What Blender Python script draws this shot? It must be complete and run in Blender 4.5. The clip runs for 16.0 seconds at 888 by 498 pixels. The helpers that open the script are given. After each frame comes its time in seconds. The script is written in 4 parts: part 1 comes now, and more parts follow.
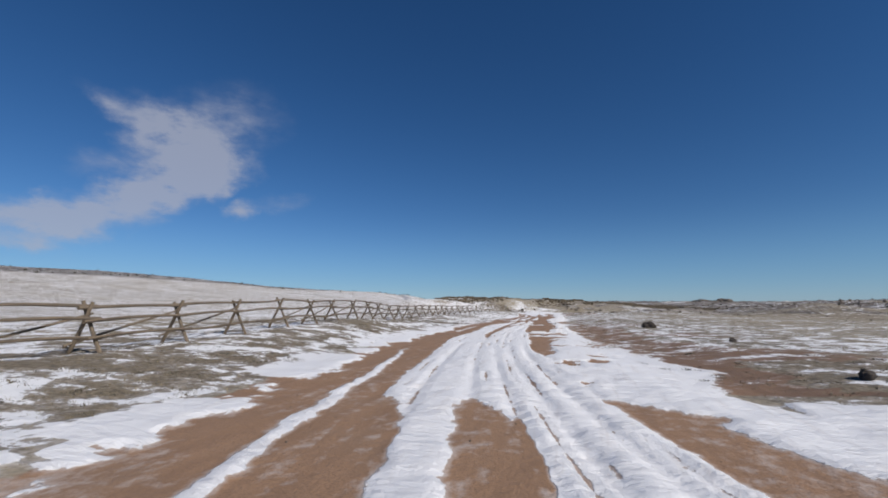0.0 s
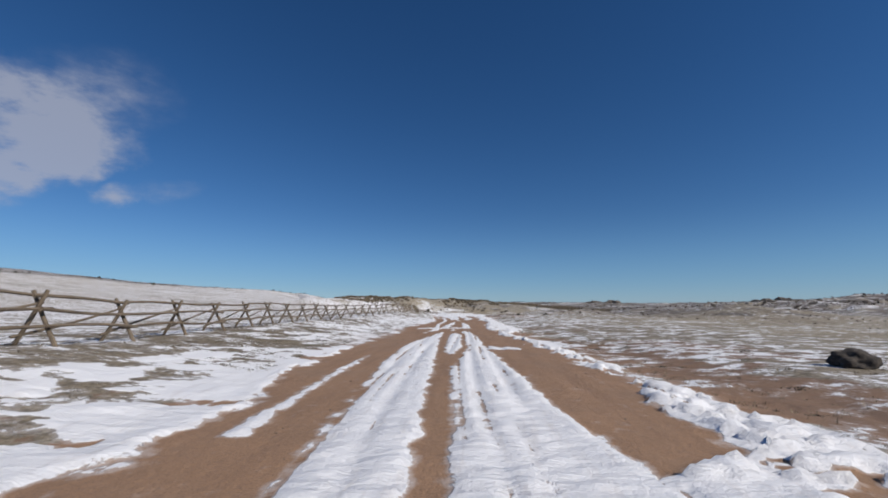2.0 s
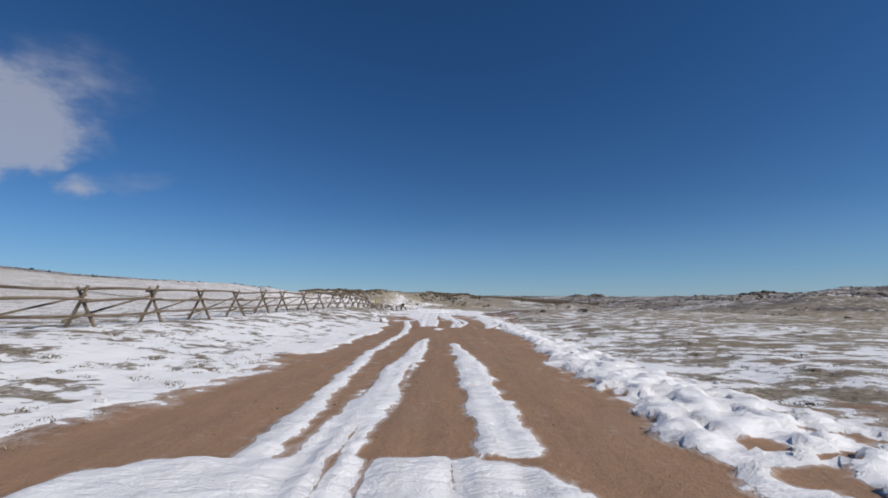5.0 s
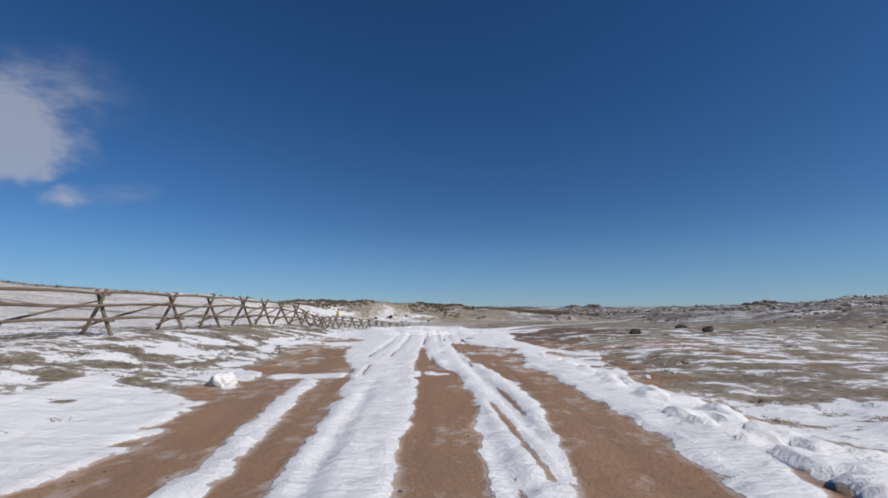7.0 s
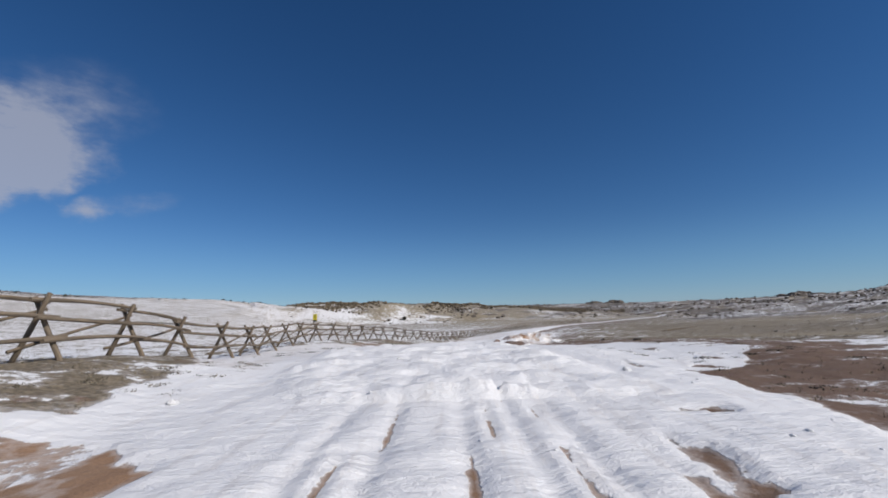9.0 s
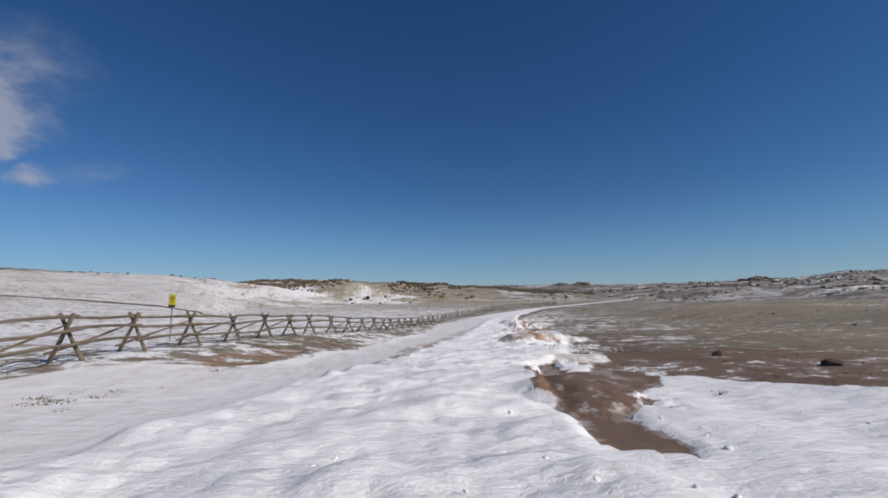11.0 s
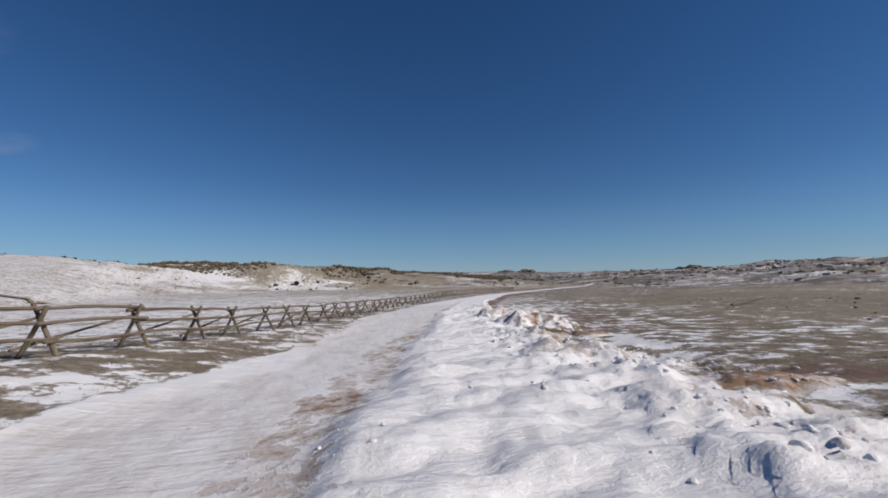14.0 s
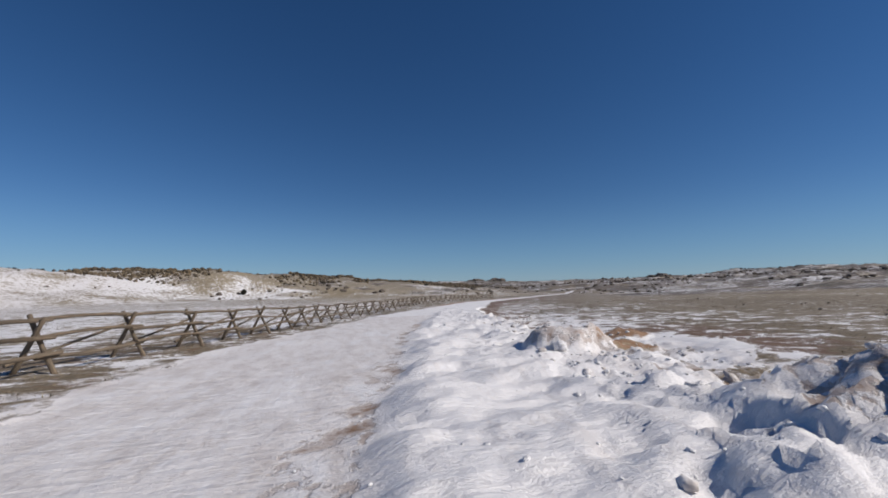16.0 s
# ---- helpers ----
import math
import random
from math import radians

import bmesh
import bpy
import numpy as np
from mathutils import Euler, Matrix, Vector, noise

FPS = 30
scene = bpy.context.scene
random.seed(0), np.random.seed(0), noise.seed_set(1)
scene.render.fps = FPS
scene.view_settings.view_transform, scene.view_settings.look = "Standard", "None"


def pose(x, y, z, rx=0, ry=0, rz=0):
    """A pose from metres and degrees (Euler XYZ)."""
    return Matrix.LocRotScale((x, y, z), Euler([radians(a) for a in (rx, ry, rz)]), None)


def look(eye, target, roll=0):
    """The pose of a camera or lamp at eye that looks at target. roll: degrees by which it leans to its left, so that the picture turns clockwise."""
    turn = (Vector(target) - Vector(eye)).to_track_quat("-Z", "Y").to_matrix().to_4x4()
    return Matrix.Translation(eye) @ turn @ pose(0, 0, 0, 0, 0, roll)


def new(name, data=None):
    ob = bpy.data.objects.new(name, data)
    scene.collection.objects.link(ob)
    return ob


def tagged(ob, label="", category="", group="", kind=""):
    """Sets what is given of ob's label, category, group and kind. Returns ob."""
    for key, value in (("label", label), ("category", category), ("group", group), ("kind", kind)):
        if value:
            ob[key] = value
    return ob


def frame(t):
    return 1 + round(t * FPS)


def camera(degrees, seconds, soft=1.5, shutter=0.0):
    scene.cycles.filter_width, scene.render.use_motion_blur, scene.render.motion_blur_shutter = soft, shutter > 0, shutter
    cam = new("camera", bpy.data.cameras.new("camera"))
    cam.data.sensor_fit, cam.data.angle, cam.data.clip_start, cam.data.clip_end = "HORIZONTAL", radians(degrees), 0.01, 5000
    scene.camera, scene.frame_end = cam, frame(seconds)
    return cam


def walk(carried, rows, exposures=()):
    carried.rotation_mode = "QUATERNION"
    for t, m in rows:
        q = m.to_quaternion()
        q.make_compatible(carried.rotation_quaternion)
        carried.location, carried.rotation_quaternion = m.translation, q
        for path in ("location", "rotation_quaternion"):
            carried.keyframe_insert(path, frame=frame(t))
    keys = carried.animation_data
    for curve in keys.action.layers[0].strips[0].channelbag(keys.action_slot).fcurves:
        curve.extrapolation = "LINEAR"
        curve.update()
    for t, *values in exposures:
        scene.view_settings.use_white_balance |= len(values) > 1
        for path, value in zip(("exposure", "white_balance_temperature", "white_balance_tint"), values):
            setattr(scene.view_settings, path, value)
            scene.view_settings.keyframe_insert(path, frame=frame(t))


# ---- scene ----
# ---------------------------------------------------------------- camera
cam = camera(90.3, 16.0, soft=1.75)


def gaze(x, y, z, heading, tilt, roll):
    """A pose from a place, a heading clockwise from +y, a tilt above level and a lean to the left."""
    h, p = radians(heading), radians(tilt)
    way = Vector((math.sin(h) * math.cos(p), math.cos(h) * math.cos(p), math.sin(p)))
    return look((x, y, z), Vector((x, y, z)) + way * 50, roll)


PATH = [
    (0.0, gaze(0.00, 0.00, 1.60, -16.27, 7.56, -0.42)),
    (0.5, gaze(-1.55, 5.86, 1.59, -11.58, 7.64, -1.58)),
    (1.0, gaze(-2.90, 11.82, 1.60, -10.13, 8.36, -0.63)),
    (1.5, gaze(-3.93, 17.81, 1.61, -6.64, 7.93, -0.29)),
    (2.0, gaze(-4.64, 23.89, 1.60, -4.02, 7.51, -0.18)),
    (2.5, gaze(-5.15, 30.06, 1.57, -1.60, 7.48, 0.11)),
    (3.0, gaze(-5.50, 36.26, 1.54, -1.30, 7.24, -0.57)),
    (3.5, gaze(-5.69, 42.40, 1.50, -1.07, 7.14, -0.44)),
    (4.0, gaze(-5.90, 48.04, 1.39, -1.22, 7.23, -0.91)),
    (4.2, gaze(-5.98, 50.27, 1.35, -1.56, 6.77, -0.41)),
    (6.3, gaze(-6.22, 74.47, 1.31, -0.05, 7.24, 0.16)),
    (6.5, gaze(-6.31, 76.86, 1.31, 0.14, 7.52, 0.51)),
    (7.0, gaze(-6.62, 82.80, 1.33, -0.03, 8.22, -0.53)),
    (7.5, gaze(-7.04, 88.25, 1.40, -0.81, 8.25, -1.07)),
    (8.0, gaze(-7.46, 93.17, 1.42, -1.41, 8.27, -0.17)),
    (8.5, gaze(-7.64, 97.20, 1.38, -1.43, 8.32, -0.88)),
    (8.7, gaze(-7.63, 98.73, 1.39, -1.99, 8.40, -1.80)),
    (10.8, gaze(-7.91, 115.50, 1.63, 0.78, 5.74, -0.85)),
    (11.0, gaze(-7.88, 117.17, 1.56, 2.34, 5.56, -1.15)),
    (11.5, gaze(-7.78, 121.34, 1.31, 6.38, 3.93, 0.77)),
    (12.0, gaze(-7.62, 125.75, 1.09, 4.87, 4.91, -1.23)),
    (12.5, gaze(-7.51, 130.28, 0.84, 2.97, 4.43, -0.90)),
    (13.0, gaze(-7.18, 134.72, 0.56, 7.35, 3.36, -1.81)),
    (13.5, gaze(-6.53, 139.35, 0.31, 12.60, 3.35, -1.43)),
    (14.0, gaze(-5.86, 144.19, -0.03, 9.63, 3.90, -0.89)),
    (14.5, gaze(-5.22, 149.15, -0.38, 9.67, 4.35, -1.84)),
    (15.0, gaze(-4.40, 154.33, -0.64, 12.04, 3.46, -1.13)),
    (15.5, gaze(-3.73, 159.65, -0.93, 11.04, 4.94, -0.01)),
    (16.0, gaze(-2.77, 165.22, -1.24, 13.89, 5.15, -1.11)),
]
walk(cam, PATH, [(0.0, 0.36, 6500, 10), (8.7, 0.36, 6500, 10), (10.8, 0.28, 6600, 11), (13.4, 0.24, 6750, 12), (16.0, 0.24, 6750, 12)])

# ---------------------------------------------------------------- light
SUN_AZ, SUN_EL = 116.0, 36.0
world = bpy.data.worlds.new("winter_sky")
scene.world = world
world.use_nodes = True
wn, wl = world.node_tree.nodes, world.node_tree.links
wn.clear()


def wmath(op, a, b=None, c=None):
    n = wn.new("ShaderNodeMath")
    n.operation = op
    for i, v in enumerate((a, b, c)):
        if v is None:
            continue
        if isinstance(v, (int, float)):
            n.inputs[i].default_value = v
        else:
            wl.new(v, n.inputs[i])
    return n.outputs[0]


sky = wn.new("ShaderNodeTexSky")
sky.sky_type, sky.sun_disc = "NISHITA", False
sky.sun_elevation, sky.sun_rotation = radians(SUN_EL), radians(SUN_AZ)
sky.altitude, sky.air_density, sky.dust_density, sky.ozone_density = 2200, 1.0, 0.05, 4.0
coord = wn.new("ShaderNodeTexCoord")
sep = wn.new("ShaderNodeSeparateXYZ")
wl.new(coord.outputs["Generated"], sep.inputs[0])
az = wmath("MULTIPLY", wmath("ARCTAN2", sep.outputs[0], sep.outputs[1]), 180 / math.pi)
el = wmath("MULTIPLY", wmath("ARCSINE", sep.outputs[2]), 180 / math.pi)
dome = wn.new("ShaderNodeCombineXYZ")
wl.new(az, dome.inputs[0])
wl.new(el, dome.inputs[1])


def wnoise(scale, detail, rough, stretch, offset=0.0):
    """Fleecy noise over the dome, in degrees of bearing and height."""
    place = wn.new("ShaderNodeMapping")
    place.inputs["Location"].default_value, place.inputs["Scale"].default_value = (offset, offset, 0), (*stretch, 1)
    wl.new(dome.outputs[0], place.inputs[0])
    n = wn.new("ShaderNodeTexNoise")
    n.inputs["Scale"].default_value, n.inputs["Detail"].default_value, n.inputs["Roughness"].default_value = scale, detail, rough
    wl.new(place.outputs[0], n.inputs["Vector"])
    return n.outputs["Fac"]


fleece = wnoise(0.34, 8.0, 0.58, (0.75, 1.5))
stray = wn.new("ShaderNodeCombineXYZ")
wl.new(wmath("MULTIPLY_ADD", wnoise(0.22, 6.0, 0.6, (1, 1.3), 40.0), 6.0, wmath("SUBTRACT", az, 6.0)), stray.inputs[0])
wl.new(wmath("MULTIPLY_ADD", wnoise(0.22, 6.0, 0.6, (1, 1.3), 90.0), 3.6, wmath("SUBTRACT", el, 1.8)), stray.inputs[1])
# wisps: bearing, height, half length, half width, slant, amount
CLOUDS = [(-62.5, 8.6, 6.5, 2.7, 6, 1.0), (-56.5, 10.6, 7.5, 3.0, 18, 1.1), (-49.5, 14.6, 8.0, 3.2, 20, 1.25), (-51.0, 17.4, 7.0, 4.0, -22, 0.9), (-52.0, 19.8, 7.5, 3.2, -8, 0.6),
          (-46.5, 21.4, 9.0, 5.0, 15, 0.45), (-56.5, 15.0, 5.0, 2.0, 5, 0.4), (-57.5, 20.8, 4.5, 1.5, -35, 0.3), (-44.6, 11.5, 2.6, 1.4, 15, 0.75), (-40.5, 12.6, 5.5, 1.5, 8, 0.30),
          (-62.6, 6.2, 3.5, 0.9, -10, 0.5)]
cover = None
for a0, e0, long, wide, slant, amount in CLOUDS:
    place = wn.new("ShaderNodeMapping")
    place.vector_type = "TEXTURE"
    place.inputs["Location"].default_value, place.inputs["Rotation"].default_value, place.inputs["Scale"].default_value = (a0, e0, 0), (0, 0, radians(slant)), (1.12 * long, 1.12 * wide, 1)
    wl.new(stray.outputs[0], place.inputs[0])
    puff = wn.new("ShaderNodeTexGradient")
    puff.gradient_type = "SPHERICAL"
    wl.new(place.outputs[0], puff.inputs[0])
    blob = wmath("MULTIPLY", puff.outputs["Fac"], amount)
    cover = blob if cover is None else wmath("ADD", cover, blob)
edge = wn.new("ShaderNodeMapRange")
edge.interpolation_type = "SMOOTHSTEP"
edge.inputs[1].default_value, edge.inputs[2].default_value = 0.03, 1.2
wl.new(wmath("MULTIPLY", cover, wmath("MULTIPLY_ADD", fleece, 3.4, -0.45)), edge.inputs[0])
cover = wmath("MULTIPLY", edge.outputs[0], 0.70)
mix = wn.new("ShaderNodeMix")
mix.data_type = "RGBA"
mix.inputs[7].default_value = (5.2, 5.5, 6.6, 1)
wl.new(cover, mix.inputs[0])
tone = wn.new("ShaderNodeHueSaturation")
tone.inputs["Hue"].default_value, tone.inputs["Saturation"].default_value, tone.inputs["Value"].default_value = 0.504, 1.22, 1.0
wl.new(sky.outputs[0], tone.inputs["Color"])
low = wn.new("ShaderNodeMapRange")
low.interpolation_type = "SMOOTHERSTEP"
low.inputs[1].default_value, low.inputs[2].default_value, low.inputs[3].default_value, low.inputs[4].default_value = -2.0, 13.0, 0.52, 0.0
wl.new(el, low.inputs[0])
haze = wn.new("ShaderNodeMix")
haze.data_type = "RGBA"
haze.inputs[7].default_value = (1.6, 3.95, 7.1, 1)
wl.new(low.outputs[0], haze.inputs[0])
wl.new(tone.outputs[0], haze.inputs[6])
wl.new(haze.outputs[2], mix.inputs[6])
back = wn.new("ShaderNodeBackground")
back.inputs["Strength"].default_value = 0.058
wl.new(mix.outputs[2], back.inputs["Color"])
wout = wn.new("ShaderNodeOutputWorld")
wl.new(back.outputs[0], wout.inputs["Surface"])

sun_data = bpy.data.lights.new("sun", "SUN")
sun_data.energy, sun_data.angle, sun_data.color = 3.25, radians(0.53), (1.0, 0.95, 0.88)
sun = new("sun", sun_data)
sa, se = radians(SUN_AZ), radians(SUN_EL)
sun.matrix_world = look((0, 0, 60), Vector((0, 0, 60)) - Vector((math.sin(sa) * math.cos(se), math.cos(sa) * math.cos(se), math.sin(se))))


# ---------------------------------------------------------------- materials
class Mat:
    """A node material with short helpers."""

    def __init__(self, name, rough=0.8, metal=0.0):
        self.m = bpy.data.materials.new(name)
        self.m.use_nodes = True
        self.n, self.l = self.m.node_tree.nodes, self.m.node_tree.links
        self.b = self.n["Principled BSDF"]
        self.b.inputs["Roughness"].default_value, self.b.inputs["Metallic"].default_value = rough, metal
        self.c = self.n.new("ShaderNodeTexCoord")

    def noise(self, scale, detail=4.0, rough=0.6, stretch=(1, 1, 1), space="Object"):
        mp = self.n.new("ShaderNodeMapping")
        mp.inputs["Scale"].default_value = stretch
        self.l.new(self.c.outputs[space], mp.inputs[0])
        t = self.n.new("ShaderNodeTexNoise")
        t.inputs["Scale"].default_value, t.inputs["Detail"].default_value, t.inputs["Roughness"].default_value = scale, detail, rough
        self.l.new(mp.outputs[0], t.inputs["Vector"])
        return t.outputs["Fac"]

    def math(self, op, a, b=None, c=None):
        n = self.n.new("ShaderNodeMath")
        n.operation = op
        for i, v in enumerate((a, b, c)):
            if v is None:
                continue
            if isinstance(v, (int, float)):
                n.inputs[i].default_value = v
            else:
                self.l.new(v, n.inputs[i])
        return n.outputs[0]

    def step(self, v, lo, hi):
        n = self.n.new("ShaderNodeMapRange")
        n.interpolation_type = "SMOOTHSTEP"
        n.inputs[1].default_value, n.inputs[2].default_value = lo, hi
        self.l.new(v, n.inputs[0])
        return n.outputs[0]

    def mix(self, fac, a, b):
        n = self.n.new("ShaderNodeMix")
        n.data_type = "RGBA"
        for i, v in ((0, fac), (6, a), (7, b)):
            if isinstance(v, tuple):
                n.inputs[i].default_value = (*v, 1)
            elif isinstance(v, (int, float)):
                n.inputs[i].default_value = v
            else:
                self.l.new(v, n.inputs[i])
        return n.outputs[2]

    def attr(self, name):
        n = self.n.new("ShaderNodeAttribute")
        n.attribute_name = name
        return n.outputs["Fac"]

    def random(self):
        return self.n.new("ShaderNodeObjectInfo").outputs["Random"]

    def island(self):
        return self.n.new("ShaderNodeNewGeometry").outputs["Random Per Island"]

    def bump(self, h, strength, dist):
        n = self.n.new("ShaderNodeBump")
        n.inputs["Strength"].default_value, n.inputs["Distance"].default_value = strength, dist
        self.l.new(h, n.inputs["Height"])
        self.l.new(n.outputs[0], self.b.inputs["Normal"])

    def color(self, v):
        self.l.new(v, self.b.inputs["Base Color"])
        return self.m

    def roughness(self, v):
        self.l.new(v, self.b.inputs["Roughness"])


def ground_material():
    k = Mat("snowy_earth", 0.9)
    snow_a, soil_a, pack_a, rock_a, open_a = k.attr("snow"), k.attr("soil"), k.attr("pack"), k.attr("rock"), k.attr("wild")
    fine = k.noise(9.0, 5, 0.65)
    mid = k.noise(1.6, 5, 0.6)
    grit = k.noise(45.0, 3, 0.7)
    big = k.noise(0.12, 4, 0.55)
    # bare reddish earth of the track
    dirt = k.mix(mid, (0.275, 0.160, 0.091), (0.365, 0.216, 0.125))
    dirt = k.mix(k.step(grit, 0.48, 0.72), dirt, (0.185, 0.112, 0.070))
    dirt = k.mix(k.math("MULTIPLY", k.step(k.noise(5.0, 6, 0.75), 0.5, 0.68), 0.3), dirt, (0.175, 0.108, 0.070))
    dirt = k.mix(k.math("MULTIPLY", k.step(k.noise(0.5, 5, 0.6), 0.5, 0.7), 0.6), dirt, (0.275, 0.178, 0.116))
    dirt = k.mix(k.math("MULTIPLY", k.step(k.noise(1.5, 5, 0.65, (1.6, 0.12, 1)), 0.42, 0.66), 0.45), dirt, (0.215, 0.125, 0.074))
    # earth goes to a darker brown along this mask, and grass below likewise
    dirt = k.mix(k.math("MULTIPLY", k.attr("darker"), 0.85), dirt, k.mix(mid, (0.085, 0.053, 0.039), (0.15, 0.092, 0.064)))
    # winter grass, straw and grey
    grass = k.mix(k.step(fine, 0.36, 0.64), (0.10, 0.082, 0.058), (0.395, 0.335, 0.245))
    grass = k.mix(k.math("MULTIPLY", k.step(big, 0.35, 0.65), 0.7), grass, (0.35, 0.298, 0.222))
    grass = k.mix(k.math("MULTIPLY", k.step(k.noise(3.4, 6, 0.72), 0.48, 0.62), 0.7), grass, (0.105, 0.086, 0.062))
    grass = k.mix(k.math("MULTIPLY", k.step(k.noise(0.014, 4, 0.6, (1, 0.7, 1)), 0.46, 0.62), 0.45), grass, (0.30, 0.235, 0.135))
    grass = k.mix(k.math("MULTIPLY", k.attr("darker"), 0.85), grass, k.mix(k.step(fine, 0.35, 0.65), (0.06, 0.045, 0.029), (0.185, 0.138, 0.086)))
    rock = k.mix(k.step(k.noise(0.07, 9, 0.72, (1, 1, 2.5)), 0.38, 0.62), (0.04, 0.034, 0.03), (0.165, 0.136, 0.115))
    base = k.mix(k.step(k.math("MULTIPLY_ADD", k.math("SUBTRACT", k.noise(2.6, 6, 0.7), 0.5), 1.3, soil_a), 0.4, 0.6), grass, dirt)
    base = k.mix(k.step(k.math("MULTIPLY_ADD", k.math("SUBTRACT", k.noise(0.05, 7, 0.7), 0.5), 2.2, rock_a), 0.42, 0.62), base, rock)
    # snow: clean drift, and packed, dusted track snow
    snow = k.mix(big, (0.80, 0.79, 0.795), (0.865, 0.855, 0.855))
    grime = k.math("MULTIPLY", k.step(k.noise(3.2, 6, 0.7, (1.6, 0.16, 1)), 0.5, 0.68), k.math("SUBTRACT", 1.0, open_a))
    snow = k.mix(k.math("MULTIPLY", grime, 0.28), snow, (0.56, 0.50, 0.46))
    packed = k.mix(k.step(k.noise(2.4, 6, 0.7, (1, 0.35, 1)), 0.35, 0.7), (0.81, 0.78, 0.765), (0.60, 0.55, 0.52))
    packed = k.mix(k.math("MULTIPLY", k.step(k.noise(6.5, 7, 0.74, (1, 0.45, 1)), 0.54, 0.68), 0.6), packed, (0.46, 0.395, 0.36))
    worn = k.math("MULTIPLY", pack_a, k.step(k.noise(1.1, 7, 0.7, (1.2, 0.35, 1)), 0.32, 0.54))
    snow = k.mix(worn, snow, packed)
    crust = k.math("MULTIPLY", k.math("SUBTRACT", k.noise(4.0, 7, 0.68, (1, 0.75, 1)), 0.5), 1.15)
    patch = k.math("MULTIPLY", k.math("SUBTRACT", k.noise(0.9, 6, 0.58, (1, 1.25, 1)), 0.5), 2.7)
    patch = k.math("MULTIPLY_ADD", k.math("SUBTRACT", k.noise(5.5, 6, 0.72, (1, 0.9, 1)), 0.5), 1.4, patch)
    patch = k.math("MULTIPLY_ADD", k.math("SUBTRACT", k.noise(0.11, 6, 0.68, (1, 1.6, 1)), 0.5), 1.15, patch)
    wob = k.math("ADD", k.math("MULTIPLY", patch, open_a), k.math("MULTIPLY", crust, k.math("SUBTRACT", 1.0, open_a)))
    level = k.math("ADD", snow_a, wob)
    cover = k.step(level, 0.45, 0.55)
    k.roughness(k.math("MULTIPLY_ADD", cover, -0.3, 0.95))
    flakes = k.math("MULTIPLY", k.math("MULTIPLY", k.step(k.noise(7.0, 6, 0.75, (1, 1.6, 1)), 0.3, 0.75), cover), 0.3)
    h = k.math("ADD", k.math("MULTIPLY_ADD", grit, 0.3, flakes), k.math("MULTIPLY", fine, k.math("MULTIPLY_ADD", cover, -0.45, 1.0)))
    scour = k.math("MULTIPLY", k.step(k.noise(2.6, 5, 0.6, (0.6, 1.9, 1)), 0.35, 0.7), cover)
    k.bump(k.math("ADD", k.math("ADD", h, scour), k.math("MULTIPLY", cover, 0.7)), 0.55, 0.045)
    thin = k.math("MULTIPLY", k.step(level, 0.16, 0.46), k.math("ADD", k.math("MULTIPLY_ADD", open_a, -0.12, 0.36), k.math("MULTIPLY", pack_a, 0.38)))
    base = k.mix(thin, base, (0.70, 0.66, 0.64))
    return k.color(k.mix(cover, base, snow))


def wood_material():
    k = Mat("weathered_wood", 0.85)
    grain = k.step(k.noise(16.0, 6, 0.7, (1, 1, 0.25)), 0.3, 0.7)
    tone = k.mix(grain, (0.03, 0.023, 0.017), (0.25, 0.185, 0.122))
    tone = k.mix(k.math("MULTIPLY", k.random(), 0.5), tone, (0.205, 0.162, 0.118))
    k.bump(grain, 0.6, 0.02)
    return k.color(tone)


def plain(name, a, b, scale, rough=0.8, metal=0.0, bump=0.3, dist=0.02):
    k = Mat(name, rough, metal)
    n = k.noise(scale, 5, 0.65)
    k.bump(n, bump, dist)
    return k.color(k.mix(k.step(n, 0.3, 0.7), a, b))


def tuft_material(name, a, b):
    k = Mat(name, 0.9)
    return k.color(k.mix(k.island(), a, b))


GROUND = ground_material()
WOOD = wood_material()
ROCK = plain("granite_rock", (0.05, 0.041, 0.034), (0.18, 0.146, 0.118), 3.0, 0.85, 0, 0.8, 0.06)
DARK_STONE = plain("dark_boulder", (0.02, 0.016, 0.013), (0.075, 0.058, 0.045), 5.0, 0.9, 0, 0.9, 0.05)
SNOW = plain("broken_snow", (0.74, 0.73, 0.73), (0.865, 0.855, 0.855), 9.0, 0.6, 0, 0.8, 0.06)
DIRTY_SNOW = plain("dirty_snow", (0.42, 0.36, 0.32), (0.74, 0.72, 0.71), 6.0, 0.7, 0, 0.6, 0.04)
STEEL = plain("galvanised_steel", (0.22, 0.22, 0.21), (0.34, 0.34, 0.33), 20.0, 0.55, 0.7, 0.1)
YELLOW = plain("yellow_sign_paint", (0.72, 0.56, 0.02), (0.80, 0.64, 0.04), 14.0, 0.5, 0, 0.05)
BLACK = plain("black_sign_ink", (0.02, 0.02, 0.02), (0.035, 0.035, 0.03), 20.0, 0.6, 0, 0.05)
STRAW = tuft_material("dry_grass", (0.16, 0.125, 0.07), (0.40, 0.33, 0.21))
SAGE = tuft_material("sagebrush", (0.055, 0.046, 0.034), (0.20, 0.168, 0.12))
JUNIPER = tuft_material("juniper", (0.018, 0.02, 0.013), (0.06, 0.055, 0.035))
RUSTBRUSH = tuft_material("russet_brush", (0.052, 0.043, 0.029), (0.175, 0.13, 0.08))


